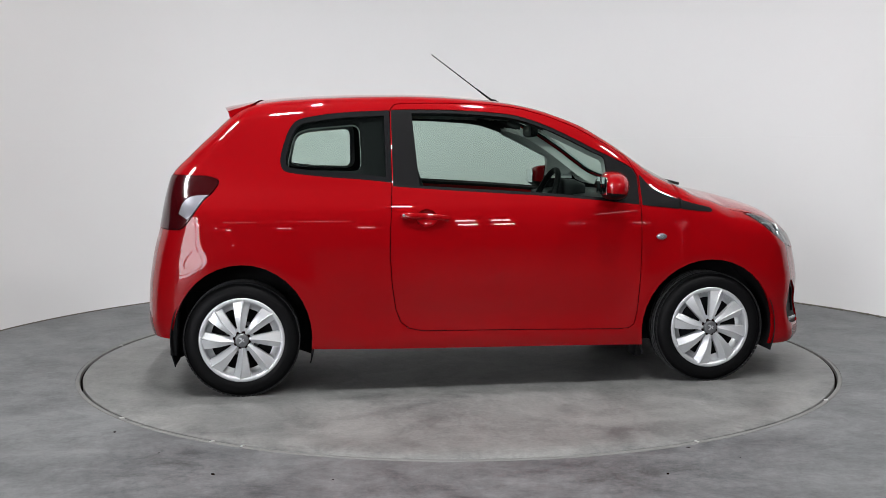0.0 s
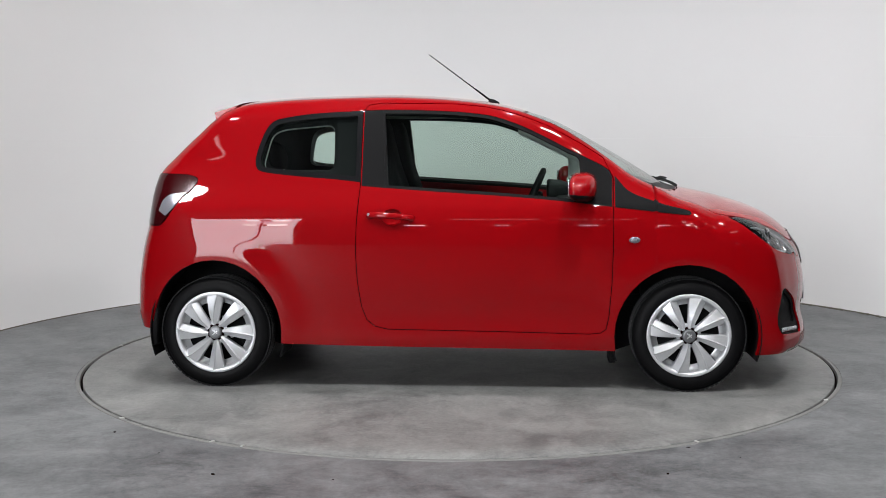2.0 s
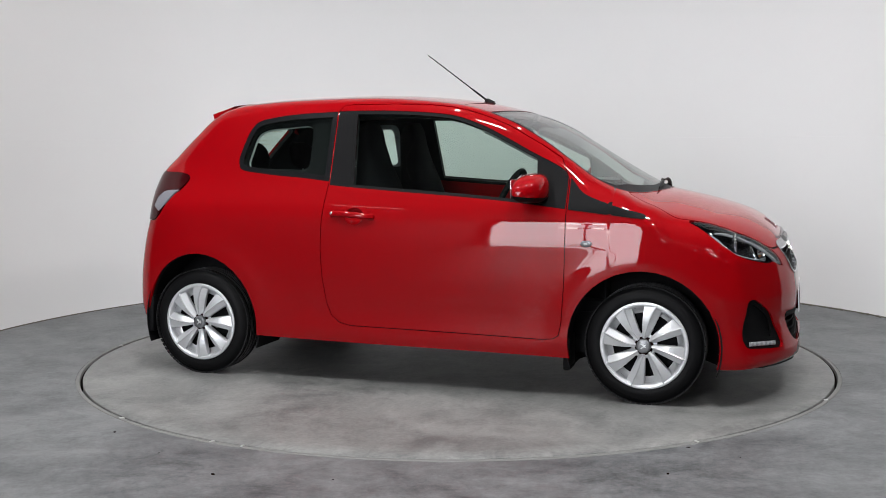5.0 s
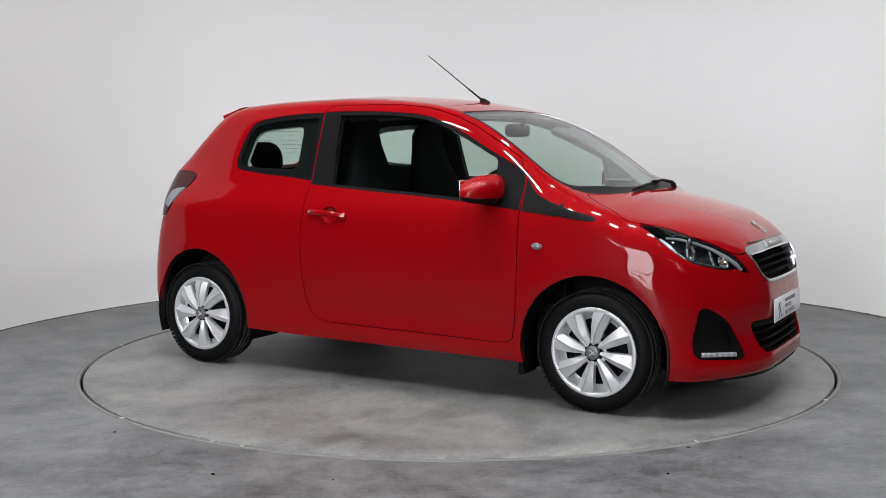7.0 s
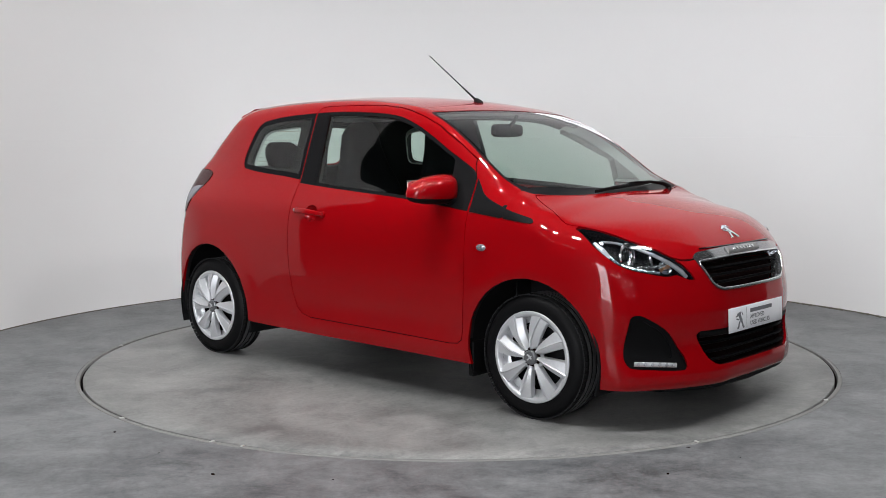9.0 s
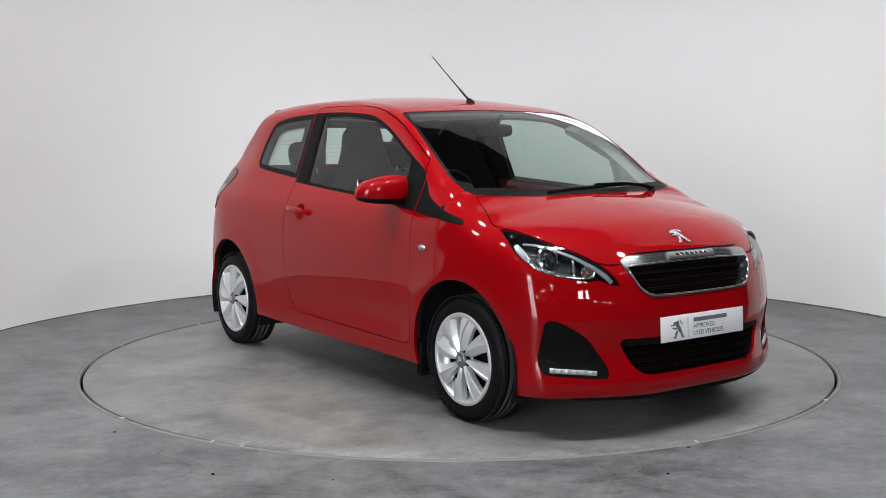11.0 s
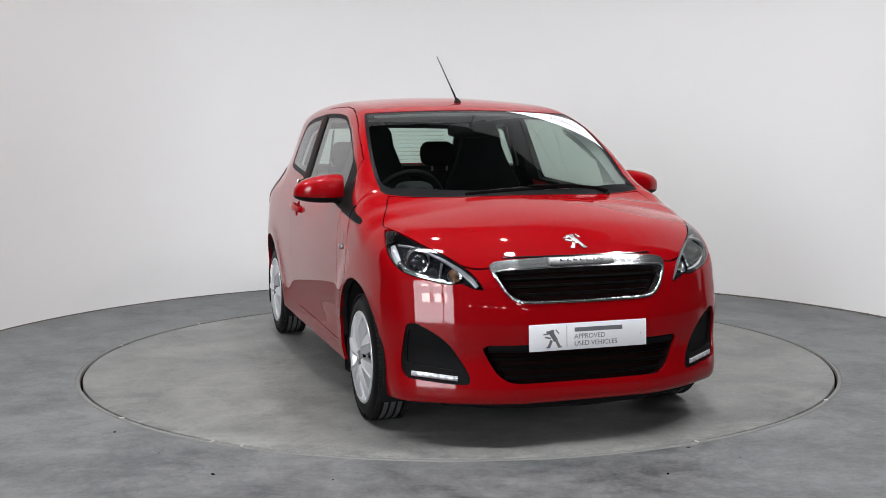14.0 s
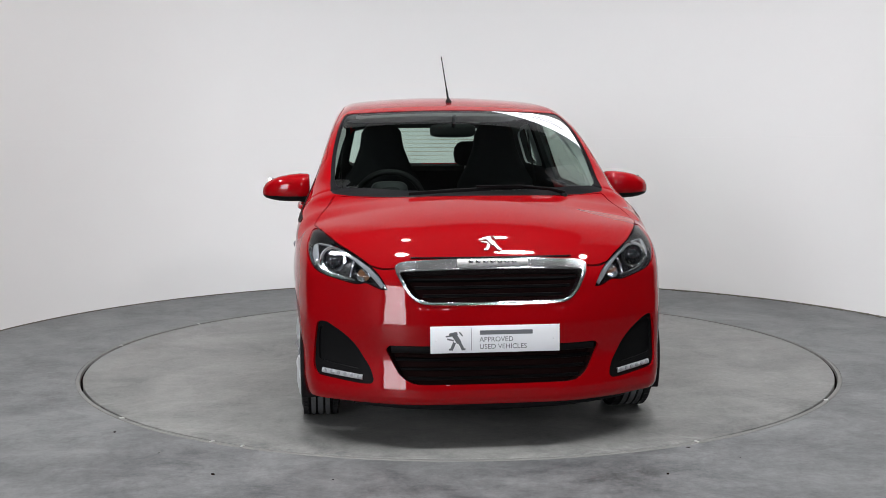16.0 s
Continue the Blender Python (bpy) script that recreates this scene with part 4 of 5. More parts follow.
def nose_bar(y0, y1, z0, z1, wide, thick, lift, steps=24):
    spots, norms = [], []
    for i in range(steps + 1):
        f = i / steps
        y, z = y0 + (y1 - y0) * f, z0 + (z1 - z0) * f
        q = front_at(y, z)
        n = form_normal(*q)
        spots.append(q + n * lift)
        norms.append(n)
    return ribbon(spots, norms, wide, thick)


def facing(y, z, depth):
    """A frame on the nose with its z axis along the outward normal, set in by depth."""
    q = front_at(y, z)
    n = Vector(form_normal(*q))
    m = n.to_track_quat("Z", "Y").to_matrix().to_4x4()
    m.translation = Vector(q) - n * depth
    return m


def straight(y, z, depth):
    q = front_at(y, z)
    return Matrix.Translation((q[0] - depth, y, z)) @ pose(0, 0, 0, 0, 86, 0)


def moved(bm, m):
    bmesh.ops.transform(bm, matrix=m, verts=bm.verts)
    return bm


def build_headlamp(s):
    lens = skin_part("headlamp", PIECES["headlamp"], CLEAR, car, s, "clear headlamp lens over a black housing", sink=0.0, flange=0)
    skin_part("housing", PIECES["headlamp"], HOUSING, lens, s, "dark headlamp housing", sink=0.062, flange=-0.056)
    part("projector_ring", moved(lathe([(0.040, 0.0), (0.052, 0.004), (0.055, 0.010), (0.052, 0.016), (0.043, 0.014), (0.040, 0.0)], 40), straight(s * 0.634, 0.727, 0.052)), BARE, lens, "bright ring round the projector")
    bowl = lathe([(0.040, 0.004), (0.034, -0.010), (0.030, -0.012)], 32)
    part("projector_bowl", moved(bowl, straight(s * 0.634, 0.727, 0.046)), BARE, lens)
    part("projector_lens", moved(lathe([(0.031, -0.006), (0.028, 0.004), (0.020, 0.011), (0.010, 0.0145), (0.0, 0.0155)], 32), straight(s * 0.634, 0.727, 0.050)), LENS_DARK, lens, "dark glass projector lens")
    # pale bezel sweeping past the projector, and the light guide down to the inner tip
    path = [(0.700, 0.800), (0.655, 0.795), (0.600, 0.772), (0.548, 0.742), (0.500, 0.706), (0.466, 0.668), (0.446, 0.636)]
    spots = [front_at(s * y, z, -0.020) for y, z in path]
    norms = [form_normal(*front_at(s * y, z)) for y, z in path]
    part("light_guide", ribbon(spots, norms, [0.006, 0.008, 0.010, 0.014, 0.018, 0.022, 0.016], 0.008), GUIDE, lens, "milky light guide strip")
    low = [(0.716, 0.735), (0.700, 0.702), (0.660, 0.682), (0.610, 0.668), (0.560, 0.660)]
    spots = [front_at(s * y, z, -0.026) for y, z in low]
    norms = [form_normal(*front_at(s * y, z)) for y, z in low]
    part("lower_bezel", ribbon(spots, norms, [0.014, 0.018, 0.018, 0.016, 0.010], 0.008), BARE, lens, "bright lower bezel")
    out = [(0.722, 0.800), (0.728, 0.765), (0.718, 0.730)]
    part("side_reflector", ribbon([front_at(s * y, z, -0.030) for y, z in out], [form_normal(*front_at(s * y, z)) for y, z in out], [0.02, 0.034, 0.02], 0.006), GUIDE, lens)
    part("reflector", moved(lathe([(0.030, 0.0), (0.026, -0.012), (0.012, -0.024), (0.0, -0.027)], 28), facing(s * 0.525, 0.688, 0.030)), BARE, lens, "bright indicator reflector")
    part("indicator_bulb", moved(lathe([(0.006, -0.02), (0.006, 0.0), (0.004, 0.005), (0.0, 0.007)], 16), facing(s * 0.525, 0.690, 0.036)), AMBER, lens, "amber indicator bulb")
    part("divider", moved(new_box((-0.006, -0.036, -0.02), (0.006, 0.036, 0.014), 0.004), facing(s * 0.572, 0.705, 0.038)), BARE, lens)


HOUSING = material("headlamp_housing", (0.012, 0.012, 0.014), 0.25)
LENS_DARK = material("dark_lens_glass", (0.02, 0.022, 0.026), 0.03, coat=1.0)
GUIDE = material("milky_light_guide", (0.30, 0.31, 0.33), 0.22, 0.2)
LED_OFF = material("unlit_led_strip", (0.50, 0.52, 0.55), 0.16, 0.35, noise_scale=150, vary=0.2)
for hs in (1, -1):
    build_headlamp(hs)


def build_grille():
    frame_ = skin_part("grille", PIECES["grille_frame"], DARK_CHROME, car, 0, "chrome-framed black radiator grille", sink=-0.004, flange=0.05)
    skin_part("grille_back", PIECES["grille_mouth"], GAP, frame_, 0, "black mouth of the grille", sink=0.052, flange=0)
    for z, y in ((0.604, 0.285), (0.637, 0.318), (0.672, 0.345)):
        part("slat", nose_bar(-y, y, z, z, 0.012, 0.018, -0.026, 30), SLAT, frame_)
    half = [(y, z) for y, z in flowing(GRILLE_MOUTH) if y >= 0]
    loop = [front_at(y, z, 0.002) for y, z in half] + [front_at(-y, z, 0.002) for y, z in half[::-1]]
    part("chrome_rim", tube(loop, 0.0042, 8, closed=True), CHROME, frame_, "bright chrome rim round the grille")
    part("top_edge", nose_bar(-0.325, 0.325, 0.7435, 0.7435, 0.006, 0.012, 0.001, 36), GLOSS_BLACK, frame_)
    badge_bar = part("name_bar", nose_bar(-0.142, 0.142, 0.723, 0.723, 0.032, 0.014, 0.006, 20), STEEL, frame_, "dark chrome name bar")
    for k in range(7):
        y = -0.088 + k * 0.0293
        part("letter_mark", moved(new_box((-0.009, -0.0065, -0.001), (0.009, 0.0065, 0.0015), 0.001), facing(y, 0.7235, -0.0135) @ pose(0, 0, 0, 0, 0, 0)), CHROME, badge_bar)
    mouth = skin_part("lower_grille", PIECES["lower_mouth"], GAP, car, 0, "black slatted lower bumper mouth", sink=0.055, flange=-0.047)
    for z, y in ((0.276, 0.350), (0.312, 0.378), (0.347, 0.400)):
        part("slat", nose_bar(-y, y, z, z, 0.013, 0.022, -0.026, 30), SLAT, mouth)
    part("beam", nose_bar(-0.412, 0.412, 0.388, 0.388, 0.030, 0.016, -0.010, 30), BLACK, mouth)
    lip = []
    for i in range(41):
        y = -0.56 + 1.12 * i / 40
        q = front_at(y, 0.175)
        lip.append([(q[0] - 0.16, y, 0.19), (q[0] - 0.012, y, 0.185), (q[0] - 0.014, y, 0.150 + 0.02 * abs(y)), (q[0] - 0.035, y, 0.135 + 0.03 * abs(y)), (q[0] - 0.16, y, 0.14)])
    part("chin_spoiler", loft(lip), BLACK, car, "black rubber chin spoiler")


build_grille()


def build_fog(s):
    panel = skin_part("fog_panel", PIECES["fog_panel"], BLACK, car, s, "black grained plastic bumper corner panel", sink=0.010, flange=0.022)
    skin_part("inner_panel", PIECES["fog_inner"], BLACK, panel, s, sink=0.020, flange=-0.009)
    strip = part("running_light", nose_bar(s * 0.690, s * 0.528, 0.284, 0.270, 0.020, 0.012, -0.010, 10), LED_OFF, panel, "clear daytime running light strip, unlit")
    for k in range(6):
        f = (k + 0.5) / 6
        y, z = 0.690 - 0.162 * f, 0.284 - 0.014 * f
        part("led_cell", moved(lathe([(0.0082, -0.002), (0.0070, 0.002), (0.0, 0.0035)], 12), facing(s * y, z, 0.003)), GUIDE, strip)
    skin_part("panel_edge", PIECES["fog_panel"], GAP, panel, s, sink=0.030, flange=0)


for fs_ in (1, -1):
    build_fog(fs_)


def words(text, size, m, mat, parent, name="lettering", depth=0.0004):
    cu = bpy.data.curves.new(name, "FONT")
    cu.body, cu.size, cu.extrude, cu.align_x = text, size, depth, "LEFT"
    tmp = bpy.data.objects.new("tmp_text", cu)
    scene.collection.objects.link(tmp)
    me = bpy.data.meshes.new_from_object(tmp.evaluated_get(bpy.context.evaluated_depsgraph_get()))
    bpy.data.objects.remove(tmp)
    me.name = name
    me.transform(m)
    me.materials.clear()
    me.materials.append(mat)
    ob = new(name, me)
    ob.parent = parent
    return ob


def lion(m, parent, mat, scale, depth, name="emblem"):
    """A plain emblem: slanted bars standing for the maker's sign."""
    bm = bmesh.new()
    for x, y, w, h, rot in ((-0.10, 0.30, 0.42, 0.16, 12), (-0.33, 0.20, 0.30, 0.07, 6), (0.06, 0.08, 0.24, 0.52, 32), (-0.24, 0.02, 0.34, 0.08, -14), (0.30, -0.30, 0.15, 0.42, 28), (-0.12, -0.30, 0.15, 0.40, -24),
                            (0.40, -0.46, 0.20, 0.09, 0), (-0.22, -0.46, 0.20, 0.09, 0), (0.28, 0.30, 0.26, 0.07, -50)):
        box(bm, (-w / 2 * scale, -h / 2 * scale, 0), (w / 2 * scale, h / 2 * scale, depth), depth * 0.3, m @ pose(x * scale, y * scale, 0, 0, 0, rot))
    return part(name, bm, mat, parent)


def build_plate():
    m = pose(1.8395, 0, 0.4305, 90, 0, 90) @ pose(0, 0, 0, -2.5, 0, 0)
    plate = part("number_plate", moved(new_box((-0.259, -0.0535, -0.002), (0.259, 0.0535, 0.002), 0.0012), m), WHITE_PLATE, car, "white dealer plate with grey print")
    part("backing", moved(new_box((-0.2, -0.045, -0.02), (0.2, 0.045, -0.0022), 0.002), m), GAP, plate)
    lion(m @ pose(-0.160, -0.002, 0.002), plate, GREY_PRINT, 0.080, 0.0006)
    part("rule", moved(new_box((-0.0975, -0.043, 0.002), (-0.0955, 0.043, 0.0026)), m), GREY_PRINT, plate, smooth=False)
    part("name_bar", moved(new_box((-0.062, 0.0175, 0.002), (0.150, 0.0345, 0.0026)), m), GREY_PRINT, plate, smooth=False)
    words("APPROVED", 0.0275, m @ pose(-0.064, -0.0105, 0.0024), GREY_PRINT, plate)
    words("USED VEHICLES", 0.0275, m @ pose(-0.064, -0.0390, 0.0024), GREY_PRINT, plate)
    for bx in (-0.235, 0.235):
        part("fixing", moved(lathe([(0.005, 0.002), (0.004, 0.003), (0, 0.0033)], 12), m @ pose(bx, -0.002, 0)), WHITE_PLATE, plate)


build_plate()


def build_badges():
    q = over_at(1.690, 0.0)
    n = Vector(form_normal(*q))
    z = n
    x = Vector((0, 1, 0))
    y = z.cross(x).normalized()
    m = Matrix((x, y, z)).transposed().to_4x4()
    m.translation = Vector(q) + n * 0.001
    ob = lion(m, car, SATIN, 0.088, 0.005, "bonnet_emblem")
    ob["label"] = "satin chrome bonnet emblem"
    for s in (1, -1):
        q = skin(0.902, 0.735) * (1, s, 1)
        n = Vector(form_normal(*(q * (1, s, 1)))) * 1
        n.y *= s
        m = n.to_track_quat("Z", "Y").to_matrix().to_4x4()
        m.translation = Vector(q)
        rep = lathe([(0.0, 0.012), (0.010, 0.0115), (0.017, 0.009), (0.021, 0.004), (0.022, -0.002)], 28)
        bmesh.ops.transform(rep, matrix=m @ Matrix.Diagonal((1.25, 0.72, 1, 1)), verts=rep.verts)
        lens = part("side_repeater", rep, TAIL_CLEAR, car, "small clear oval side indicator")
        bulb = lathe([(0.0, 0.0135), (0.007, 0.0125), (0.009, 0.0085)], 14)
        part("bulb", moved(bulb, m @ Matrix.Diagonal((1.3, 0.7, 1, 1))), STEEL, lens)


build_badges()


# ---- mirrors, handles, aerial, wiper, tail spoiler ----
def build_mirror(s):
    rows = []
    for y, zt, zb, xf, xr in ((0.742, 1.052, 0.930, 0.705, 0.610), (0.750, 1.058, 0.925, 0.715, 0.598), (0.790, 1.060, 0.922, 0.722, 0.588), (0.840, 1.055, 0.922, 0.718, 0.582), (0.890, 1.045, 0.925, 0.706, 0.580),
                              (0.930, 1.030, 0.932, 0.688, 0.580), (0.955, 1.012, 0.940, 0.668, 0.584), (0.968, 0.992, 0.950, 0.645, 0.592), (0.972, 0.975, 0.960, 0.628, 0.602)):
        ring = []
        cx, cz, hx, hz = (xf + xr) / 2, (zt + zb) / 2, (xf - xr) / 2, (zt - zb) / 2
        for k in range(32):
            a = 2 * math.pi * k / 32
            c, d = math.cos(a), math.sin(a)
            e = 0.55 if c < 0 else 0.85
            ring.append((cx + hx * math.copysign(abs(c) ** e, c), s * y, cz + hz * math.copysign(abs(d) ** 0.75, d)))
        rows.append(ring)
    bm = loft(rows)
    low = bm.copy()
    for b, keep in ((bm, 1), (low, -1)):
        bmesh.ops.bisect_plane(b, geom=list(b.verts) + list(b.edges) + list(b.faces), plane_co=(0.65, 0, 0.955), plane_no=(0.10, 0.0, 1), clear_inner=keep > 0, clear_outer=keep < 0)
    top = part("door_mirror", bm, RED, car, "red door mirror with black lower shell")
    part("lower_shell", low, BLACK, top, "black plastic lower shell")
    part("mirror_glass", new_box((0.577, min(s * 0.765, s * 0.945), 0.952), (0.581, max(s * 0.765, s * 0.945), 1.035), 0.0015), CHROME, top, "mirror glass")
    arm = [(0.700, s * 0.700, 0.930), (0.690, s * 0.735, 0.932), (0.680, s * 0.775, 0.938), (0.672, s * 0.81, 0.945)]
    part("arm", tube(arm, [0.034, 0.028, 0.024, 0.018], 14, squash=0.7), BLACK, top)
    q = skin(0.715, 0.985)
    part("sail", new_box((0.655, min(s * (q[1] - 0.012), s * (q[1] + 0.006)), 0.905), (0.775, max(s * (q[1] - 0.012), s * (q[1] + 0.006)), 0.955), 0.006), BLACK, top)


def build_handle(s):
    # bowl sunk behind the grip
    bm = bmesh.new()
    rows = []
    for f, d in ((1.0, 0.0), (0.93, 0.010), (0.75, 0.020), (0.45, 0.025), (0.001, 0.026)):
        rows.append([bm.verts.new(((q := skin(-0.272 + 0.050 * f * math.cos(a), 0.842 + 0.043 * f * math.sin(a)))[0], s * (q[1] - d), q[2])) for a in [2 * math.pi * k / 24 for k in range(24)]])
    for a, b in zip(rows, rows[1:]):
        for k in range(24):
            bm.faces.new((a[k], a[(k + 1) % 24], b[(k + 1) % 24], b[k]))
    bmesh.ops.recalc_face_normals(bm, faces=bm.faces)
    if sum(f.normal.y * s for f in bm.faces) < 0:
        bmesh.ops.reverse_faces(bm, faces=bm.faces)
    bowl = part("door_handle", bm, RED, car, "red pull handle over a round finger bowl")
    spots, norms, wide = [], [], []
    for i in range(13):
        f = i / 12
        x, z = -0.392 + 0.222 * f, 0.853 - 0.014 * f
        q = skin(x, z, 0.010 + 0.020 * math.sin(math.pi * min(1, max(0, (f - 0.02) / 0.96))) ** 0.6)
        spots.append(q * (1, s, 1))
        norms.append(np.array(form_normal(*skin(x, z))) * (1, s, 1))
        wide.append(0.030 - 0.006 * abs(2 * f - 1) ** 4 - 0.004 * f)
    part("grip", ribbon(spots, norms, wide, 0.018), RED, bowl)
    for f in (0.03, 0.97):
        x, z = -0.392 + 0.222 * f, 0.853 - 0.014 * f
        q = skin(x, z, 0.006) * (1, s, 1)
        part("foot", moved(lathe([(0.017, -0.008), (0.016, 0.008), (0.010, 0.012), (0, 0.013)], 18), Matrix.Translation(q) @ pose(0, 0, 0, 90 * s * -1, 0, 0)), RED, bowl)
    if s < 0:
        q = skin(-0.386, 0.853, 0.021) * (1, s, 1)
        part("key_lock", moved(lathe([(0.008, -0.004), (0.008, 0.002), (0.006, 0.0035), (0, 0.0035)], 16), Matrix.Translation(q) @ pose(0, 0, 0, 90, 0, 0)), STEEL, bowl, "small steel key lock")


for ms in (1, -1):
    build_mirror(ms)
    build_handle(ms)


def build_aerial():
    q = over_at(0.205, 0.0)
    base = part("aerial", loft([[(q[0] + dx * k + sh, dy * k, q[2] + h) for dx, dy in [(0.032 * math.cos(a), 0.017 * math.sin(a)) for a in [2 * math.pi * j / 20 for j in range(20)]]]
                                for k, h, sh in ((1.0, -0.006, 0), (0.95, 0.006, -0.002), (0.6, 0.016, -0.010), (0.35, 0.024, -0.018))]), BLACK, car, "thin black roof aerial leaning back")
    a, b = Vector((0.190, 0, q[2] + 0.012)), Vector((-0.152, 0, 1.689))
    part("mast", tube([a, a.lerp(b, 0.24), a.lerp(b, 0.26), a.lerp(b, 0.99), b], [0.0058, 0.0050, 0.0034, 0.0026, 0.0036], 8), BLACK, base)


def build_wiper():
    ys = [-0.29, -0.20, -0.08, 0.05, 0.16, 0.25, 0.29]
    xs = [1.163, 1.158, 1.150, 1.138, 1.122, 1.106, 1.098]
    blade = [over_at(x, y, 0.014) for x, y in zip(xs, ys)]
    norms = [form_normal(*over_at(x, y)) for x, y in zip(xs, ys)]
    w = part("wiper", ribbon(blade, norms, [0.005, 0.010, 0.012, 0.012, 0.012, 0.010, 0.005], 0.014), BLACK, car, "single black windscreen wiper parked on the scuttle")
    arm = [over_at(1.128, 0.43, 0.012), over_at(1.128, 0.36, 0.024), over_at(1.132, 0.22, 0.030), over_at(1.142, 0.02, 0.028)]
    part("arm", tube(arm, [0.012, 0.010, 0.008, 0.006], 10, squash=0.6), BLACK, w)
    cap = lathe([(0.018, -0.03), (0.017, 0.006), (0.010, 0.012), (0, 0.014)], 18)
    part("pivot", moved(cap, Matrix.Translation(over_at(1.128, 0.43, 0.0))), BLACK, w)


def build_tail_spoiler():
    rings = []
    for i in range(41):
        y = -0.50 + 1.0 * i / 40
        e = abs(y) / 0.50
        drop = 0.105 * y * y + 0.006 * e ** 6
        side = max(0, (e - 0.80) / 0.20) ** 2
        front = -1.065 - 0.03 * e
        back = -1.268 + 0.040 * e ** 2
        zf = TOP(np.array(front)) - 0.112 * y * y + 0.002
        rings.append([(front, y, zf), (front * 0.6 + back * 0.4, y, 1.422 - drop), (back + 0.03, y, 1.408 - drop), (back, y, 1.398 - drop), (back + 0.004, y, 1.387 - drop),
                      (back + 0.022, y, 1.352 - drop - 0.060 * side), (-1.232, y, 1.342 - drop - 0.045 * side), (front - 0.02, y, zf - 0.012)])
    part("tail_spoiler", loft(rings), RED, car, "red roof spoiler over the tailgate")


build_aerial()
build_wiper()
build_tail_spoiler()


# ---- dealer strip on the windscreen ----
def build_banner():
    outer = [(0.406, -0.205), (0.404, -0.320), (0.402, -0.425), (0.432, -0.500), (0.480, -0.548), (0.560, -0.575), (0.640, -0.591), (0.735, -0.606)]
    inner = [(0.408, -0.203), (0.442, -0.270), (0.490, -0.345), (0.545, -0.420), (0.600, -0.490), (0.650, -0.548), (0.695, -0.588), (0.737, -0.608)]
    bm = bmesh.new()
    rows = [[bm.verts.new(over_at(ox + (ix - ox) * f, -(oy + (iy - oy) * f), 0.0005)) for f in (0, 0.33, 0.66, 1)] for (ox, oy), (ix, iy) in zip(outer, inner)]
    for a, b in zip(rows, rows[1:]):
        for j in range(3):
            bm.faces.new((a[j], a[j + 1], b[j + 1], b[j]))
    strip = part("screen_sticker", bm, WHITE_PLATE, car, "white dealer strip across the windscreen corner")
    for f0, off, ln in ((0.34, 0.42, 0.10), (0.34, 0.58, 0.16), (0.22, 0.5, 0.03)):
        pts = []
        for k in range(6):
            g = f0 + ln * 2 * k / 5
            i = min(int(g * 7), 6)
            t = g * 7 - i
            o = np.array(outer[i]) * (1 - t) + np.array(outer[i + 1]) * t
            n = np.array(inner[i]) * (1 - t) + np.array(inner[i + 1]) * t
            x, y = o + (n - o) * off
            pts.append((x, -y))
        part("print_bar", ribbon([over_at(x, y, 0.0012) for x, y in pts], [form_normal(*over_at(x, y)) for x, y in pts], 0.007, 0.0008), GREY_PRINT, strip)


build_banner()


# ---- cabin ----
def pad(sections, n=24, power=0.6):
    """A cushion lofted through rounded-box sections: centre, width, height vectors."""
    rings = []
    for c, u, v in sections:
        c, u, v = Vector(c), Vector(u), Vector(v)
        ring = []
        for k in range(n):
            a = 2 * math.pi * k / n
            ring.append(c + u * math.copysign(abs(math.cos(a)) ** power, math.cos(a)) + v * math.copysign(abs(math.sin(a)) ** power, math.sin(a)))
        rings.append(ring)
    return loft(rings)


def build_front_seat(y):
    seat = part("front_seat", pad([((x, y, z), (0, w, 0), (0, 0, h)) for x, z, w, h in ((-0.30, 0.46, 0.20, 0.08), (-0.25, 0.47, 0.24, 0.10), (0.0, 0.47, 0.25, 0.10), (0.18, 0.50, 0.245, 0.10), (0.24, 0.50, 0.20, 0.07))]), FABRIC, car, "black cloth front seat with built-in headrest")
    back = [((-0.20, y, 0.50), 0.21, 0.07), ((-0.23, y, 0.60), 0.245, 0.085), ((-0.28, y, 0.80), 0.250, 0.085), ((-0.325, y, 0.97), 0.225, 0.075), ((-0.350, y, 1.08), 0.165, 0.065), ((-0.366, y, 1.18), 0.128, 0.058), ((-0.375, y, 1.26), 0.118, 0.052), ((-0.378, y, 1.305), 0.085, 0.036)]
    part("backrest", pad([(c, (0, w, 0), (h, 0, 0.02)) for c, w, h in back]), FABRIC, seat)


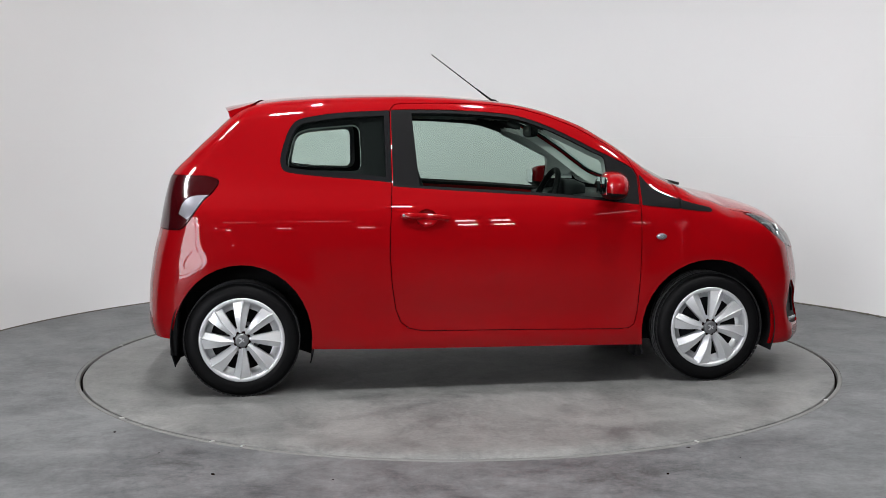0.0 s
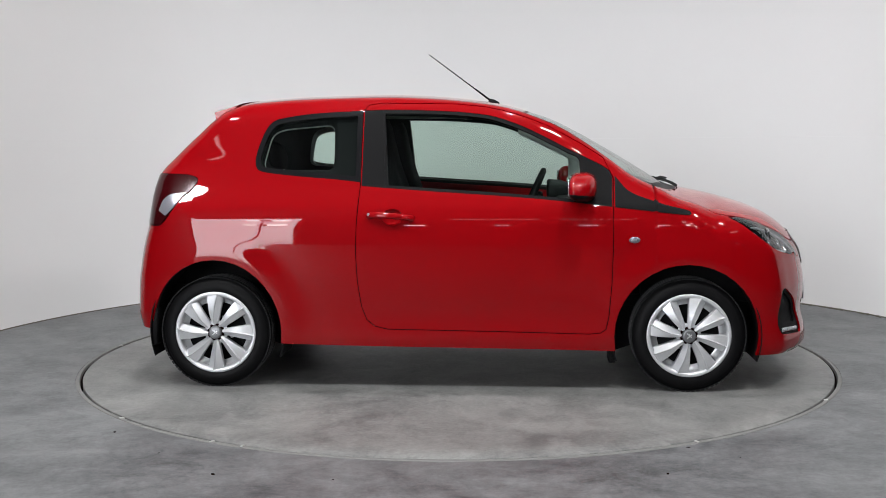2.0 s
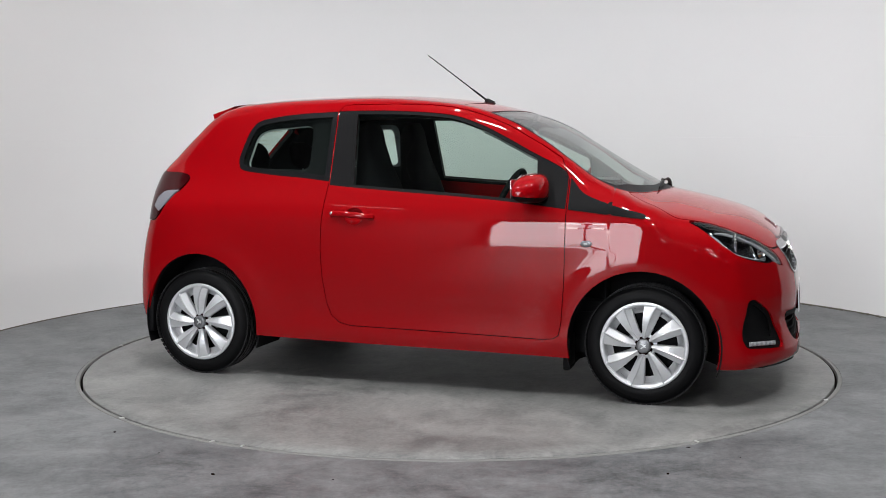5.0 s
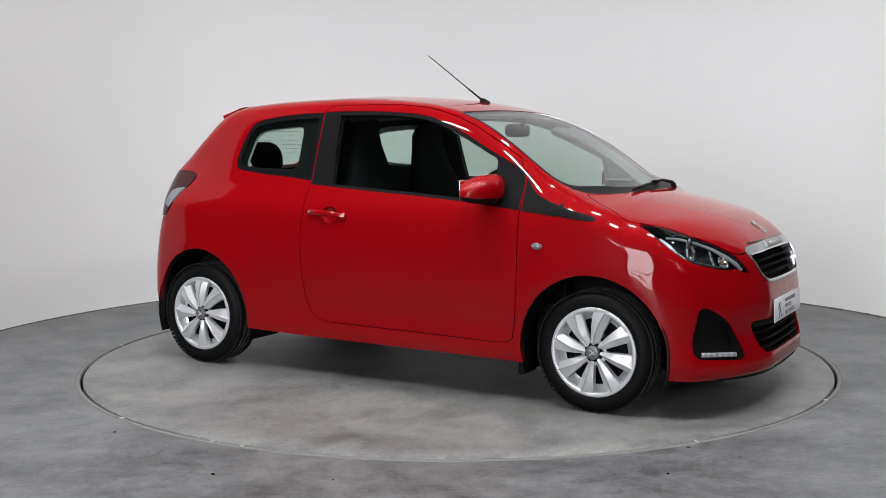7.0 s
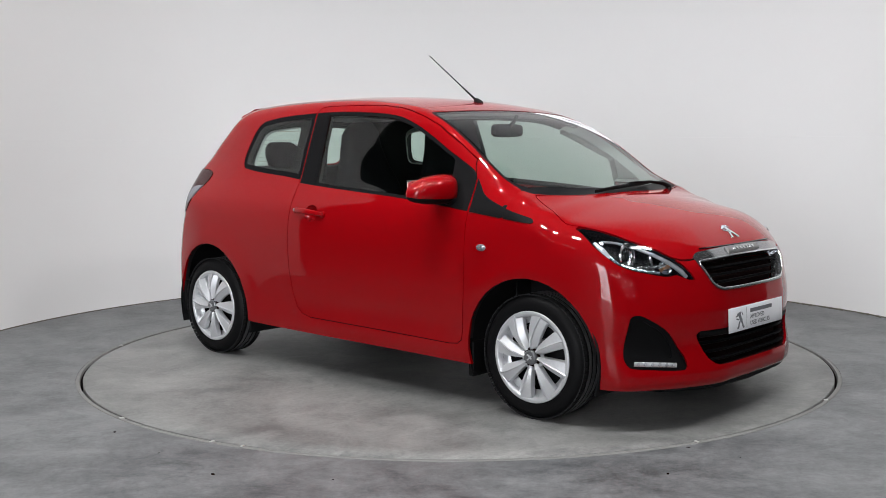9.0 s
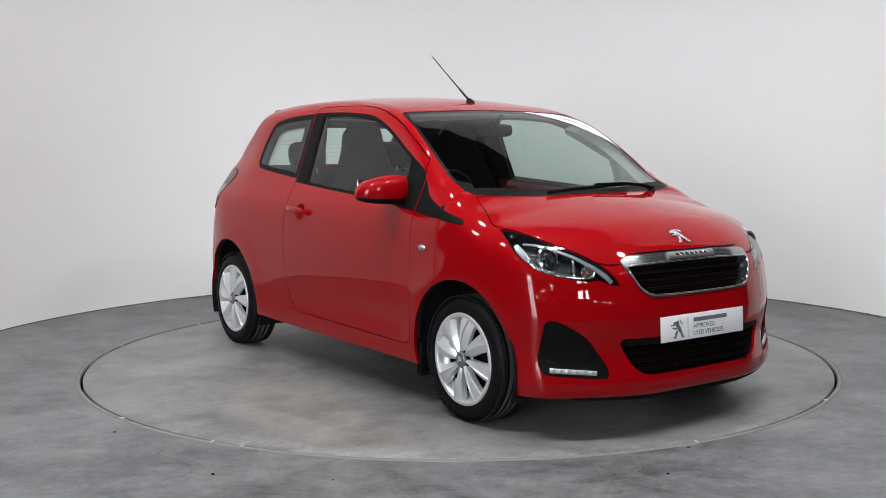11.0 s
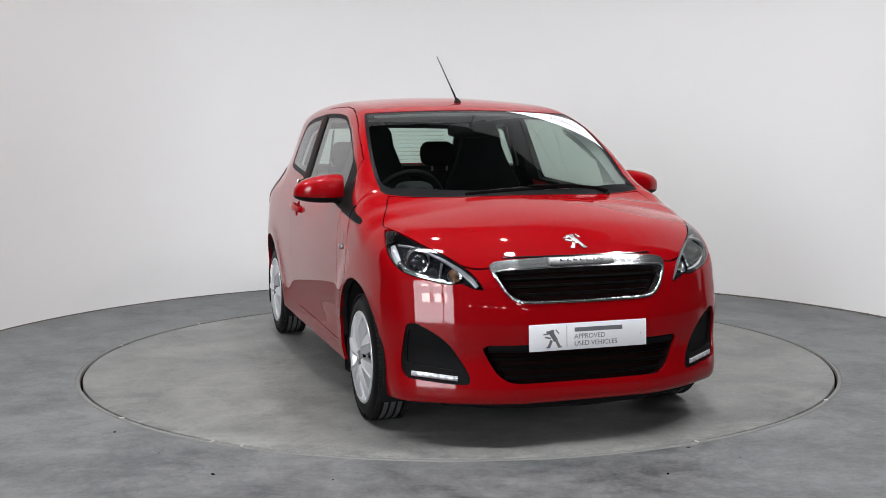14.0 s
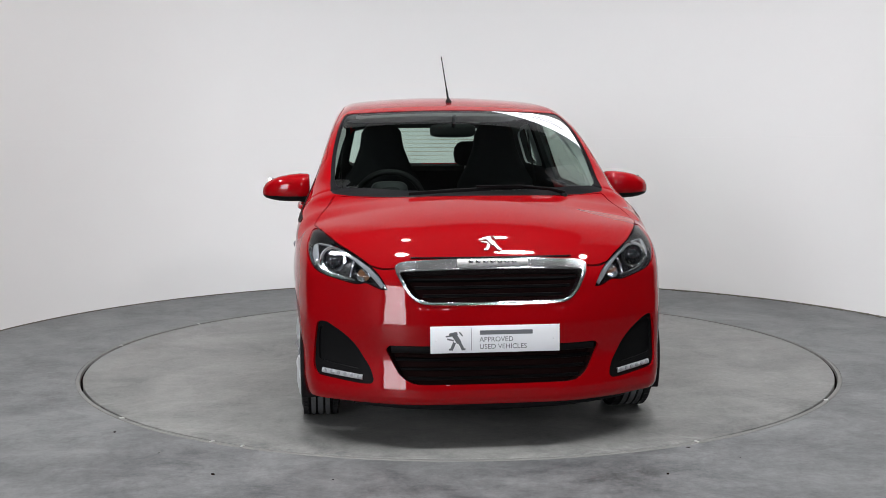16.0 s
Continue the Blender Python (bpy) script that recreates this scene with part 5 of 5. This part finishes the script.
def build_cabin():
    for y in (0.335, -0.335):
        build_front_seat(y)
    bench = part("rear_bench", pad([((x, 0, z), (0, 0.56, 0), (0, 0, h)) for x, z, h in ((-0.95, 0.50, 0.08), (-0.70, 0.50, 0.10), (-0.52, 0.52, 0.09), (-0.47, 0.52, 0.06))], 32, 0.35), FABRIC, car, "black cloth rear bench")
    part("backrest", pad([((x, 0, z), (0, w, 0), (h, 0, 0.02)) for x, z, w, h in ((-0.90, 0.52, 0.56, 0.08), (-0.97, 0.75, 0.57, 0.08), (-1.02, 0.95, 0.55, 0.07), (-1.03, 1.005, 0.53, 0.05))], 32, 0.35), FABRIC, bench)
    for y in (0.30, -0.30):
        rest = part("headrest", pad([((-1.055 - 0.01 * k, y, z), (0, w, 0), (h, 0, 0)) for k, (z, w, h) in enumerate(((1.055, 0.07, 0.015), (1.062, 0.095, 0.028), (1.080, 0.118, 0.040), (1.13, 0.126, 0.046), (1.175, 0.118, 0.042), (1.200, 0.098, 0.032), (1.215, 0.070, 0.015)))]), FABRIC, bench, "rounded black headrest")
        for dy in (-0.05, 0.05):
            part("post", tube([(-1.055, y + dy, 0.98), (-1.06, y + dy, 1.06)], 0.006, 8), STEEL, rest)
    dash = []
    for y in (-0.66, -0.60, -0.45, -0.34, -0.2, 0.0, 0.2, 0.45, 0.60, 0.66):
        hump = 0.030 * math.exp(-((y + 0.34) / 0.14) ** 2)
        e = 0.05 * (abs(y) / 0.66) ** 6
        dash.append([(0.50 + e, y, 0.60), (0.47 + e, y, 0.78), (0.50 + e, y, 0.885 + hump), (0.55, y, 0.915 + hump), (0.72, y, 0.928 + hump * 0.4), (0.90 - e, y, 0.928), (1.07 - 0.30 * y * y, y, 0.918), (0.94 - e, y, 0.60)])
    board = part("dashboard", loft(dash), CABIN, car, "dark grey plastic dashboard")
    part("instrument_pod", pad([((x, -0.34, 0.955), (0, w, 0), (0, 0, h)) for x, w, h in ((0.49, 0.085, 0.050), (0.50, 0.095, 0.058), (0.56, 0.09, 0.055), (0.62, 0.05, 0.03))]), CABIN, board)
    part("centre_screen", new_box((0.470, -0.10, 0.76), (0.490, 0.10, 0.90), 0.006), GLOSS_BLACK, board)
    col = pose(0.40, -0.335, 0.895, 0, -66, 0)
    wheel = part("steering_wheel", moved(tube([(0.178 * math.cos(2 * math.pi * k / 48), 0.178 * math.sin(2 * math.pi * k / 48), 0) for k in range(48)], 0.0155, 12, closed=True), col), BLACK, car, "black three-spoke steering wheel")
    part("boss", moved(pad([((0, 0, z), (w, 0, 0), (0, w * 0.8, 0)) for z, w in ((-0.03, 0.05), (-0.01, 0.075), (0.012, 0.07), (0.02, 0.05))]), col @ pose(0, 0, -0.03)), BLACK, wheel)
    for a in (90, 270, 180):
        part("spoke", moved(new_box((0.05, -0.016, -0.03), (0.175, 0.016, -0.012), 0.005), col @ pose(0, 0, 0.01, 0, 0, a)), BLACK, wheel)
    part("steering_column", tube([(0.43, -0.335, 0.88), (0.62, -0.335, 0.80)], 0.045, 14), CABIN, board)
    mir = part("rear_view_mirror", pad([((x, 0.0, 1.268), (0, w, 0), (0, 0, h)) for x, w, h in ((0.385, 0.112, 0.030), (0.395, 0.120, 0.036), (0.420, 0.115, 0.033), (0.430, 0.08, 0.02))], 28, 0.5), BLACK, car, "black interior mirror under the windscreen")
    part("stem", tube([(0.415, 0, 1.28), (0.46, 0, 1.325), (0.47, 0, 1.345)], 0.010, 8), BLACK, mir)
    part("cabin_floor", new_box((-1.2, -0.60, 0.36), (0.95, 0.60, 0.385)), DARK, car, smooth=False)
    part("parcel_shelf", new_box((-1.44, -0.56, 0.92), (-1.06, 0.56, 0.935), 0.004), CABIN, car)
    part("bulkhead", new_box((0.955, -0.62, 0.36), (0.965, 0.62, 0.90)), DARK, car, smooth=False)
    for s in (1, -1):
        part("seat_belt", ribbon([(-0.42, s * 0.545, 1.28), (-0.40, s * 0.60, 0.90), (-0.36, s * 0.64, 0.45)], [(0, -s, 0)] * 3, 0.045, 0.003), CABIN, car, "dark grey seat belt")
        part("door_panel", new_box((-0.40, min(s * 0.690, s * 0.725), 0.40), (0.72, max(s * 0.690, s * 0.725), 0.86), 0.012), CABIN, car, "dark grey inner door panel")


build_cabin()


def build_heater_lines():
    for k in range(8):
        z = 1.095 + 0.027 * k
        pts = [tail_at(y, z, -0.004) for y in np.linspace(-0.41, 0.41, 9)]
        part("heater_line", tube(pts, 0.0011, 5), HEATER, car)


HEATER = material("copper_heater_line", (0.20, 0.12, 0.06), 0.6)
build_heater_lines()


# ---- what moves: the turntable, and the car that stands on it ----
def motions():
    rows_disc, rows_car = [], []
    for t, deg in TURN:
        rows_disc.append((t, pose(*HUB, GROUND, 0, 0, deg)))
        rows_car.append((t, pose(0, 0, 0.001, 0, 0, deg) @ pose(*CAR_OFF, 0)))
    walk(turntable, rows_disc)
    walk(car, rows_car)


motions()
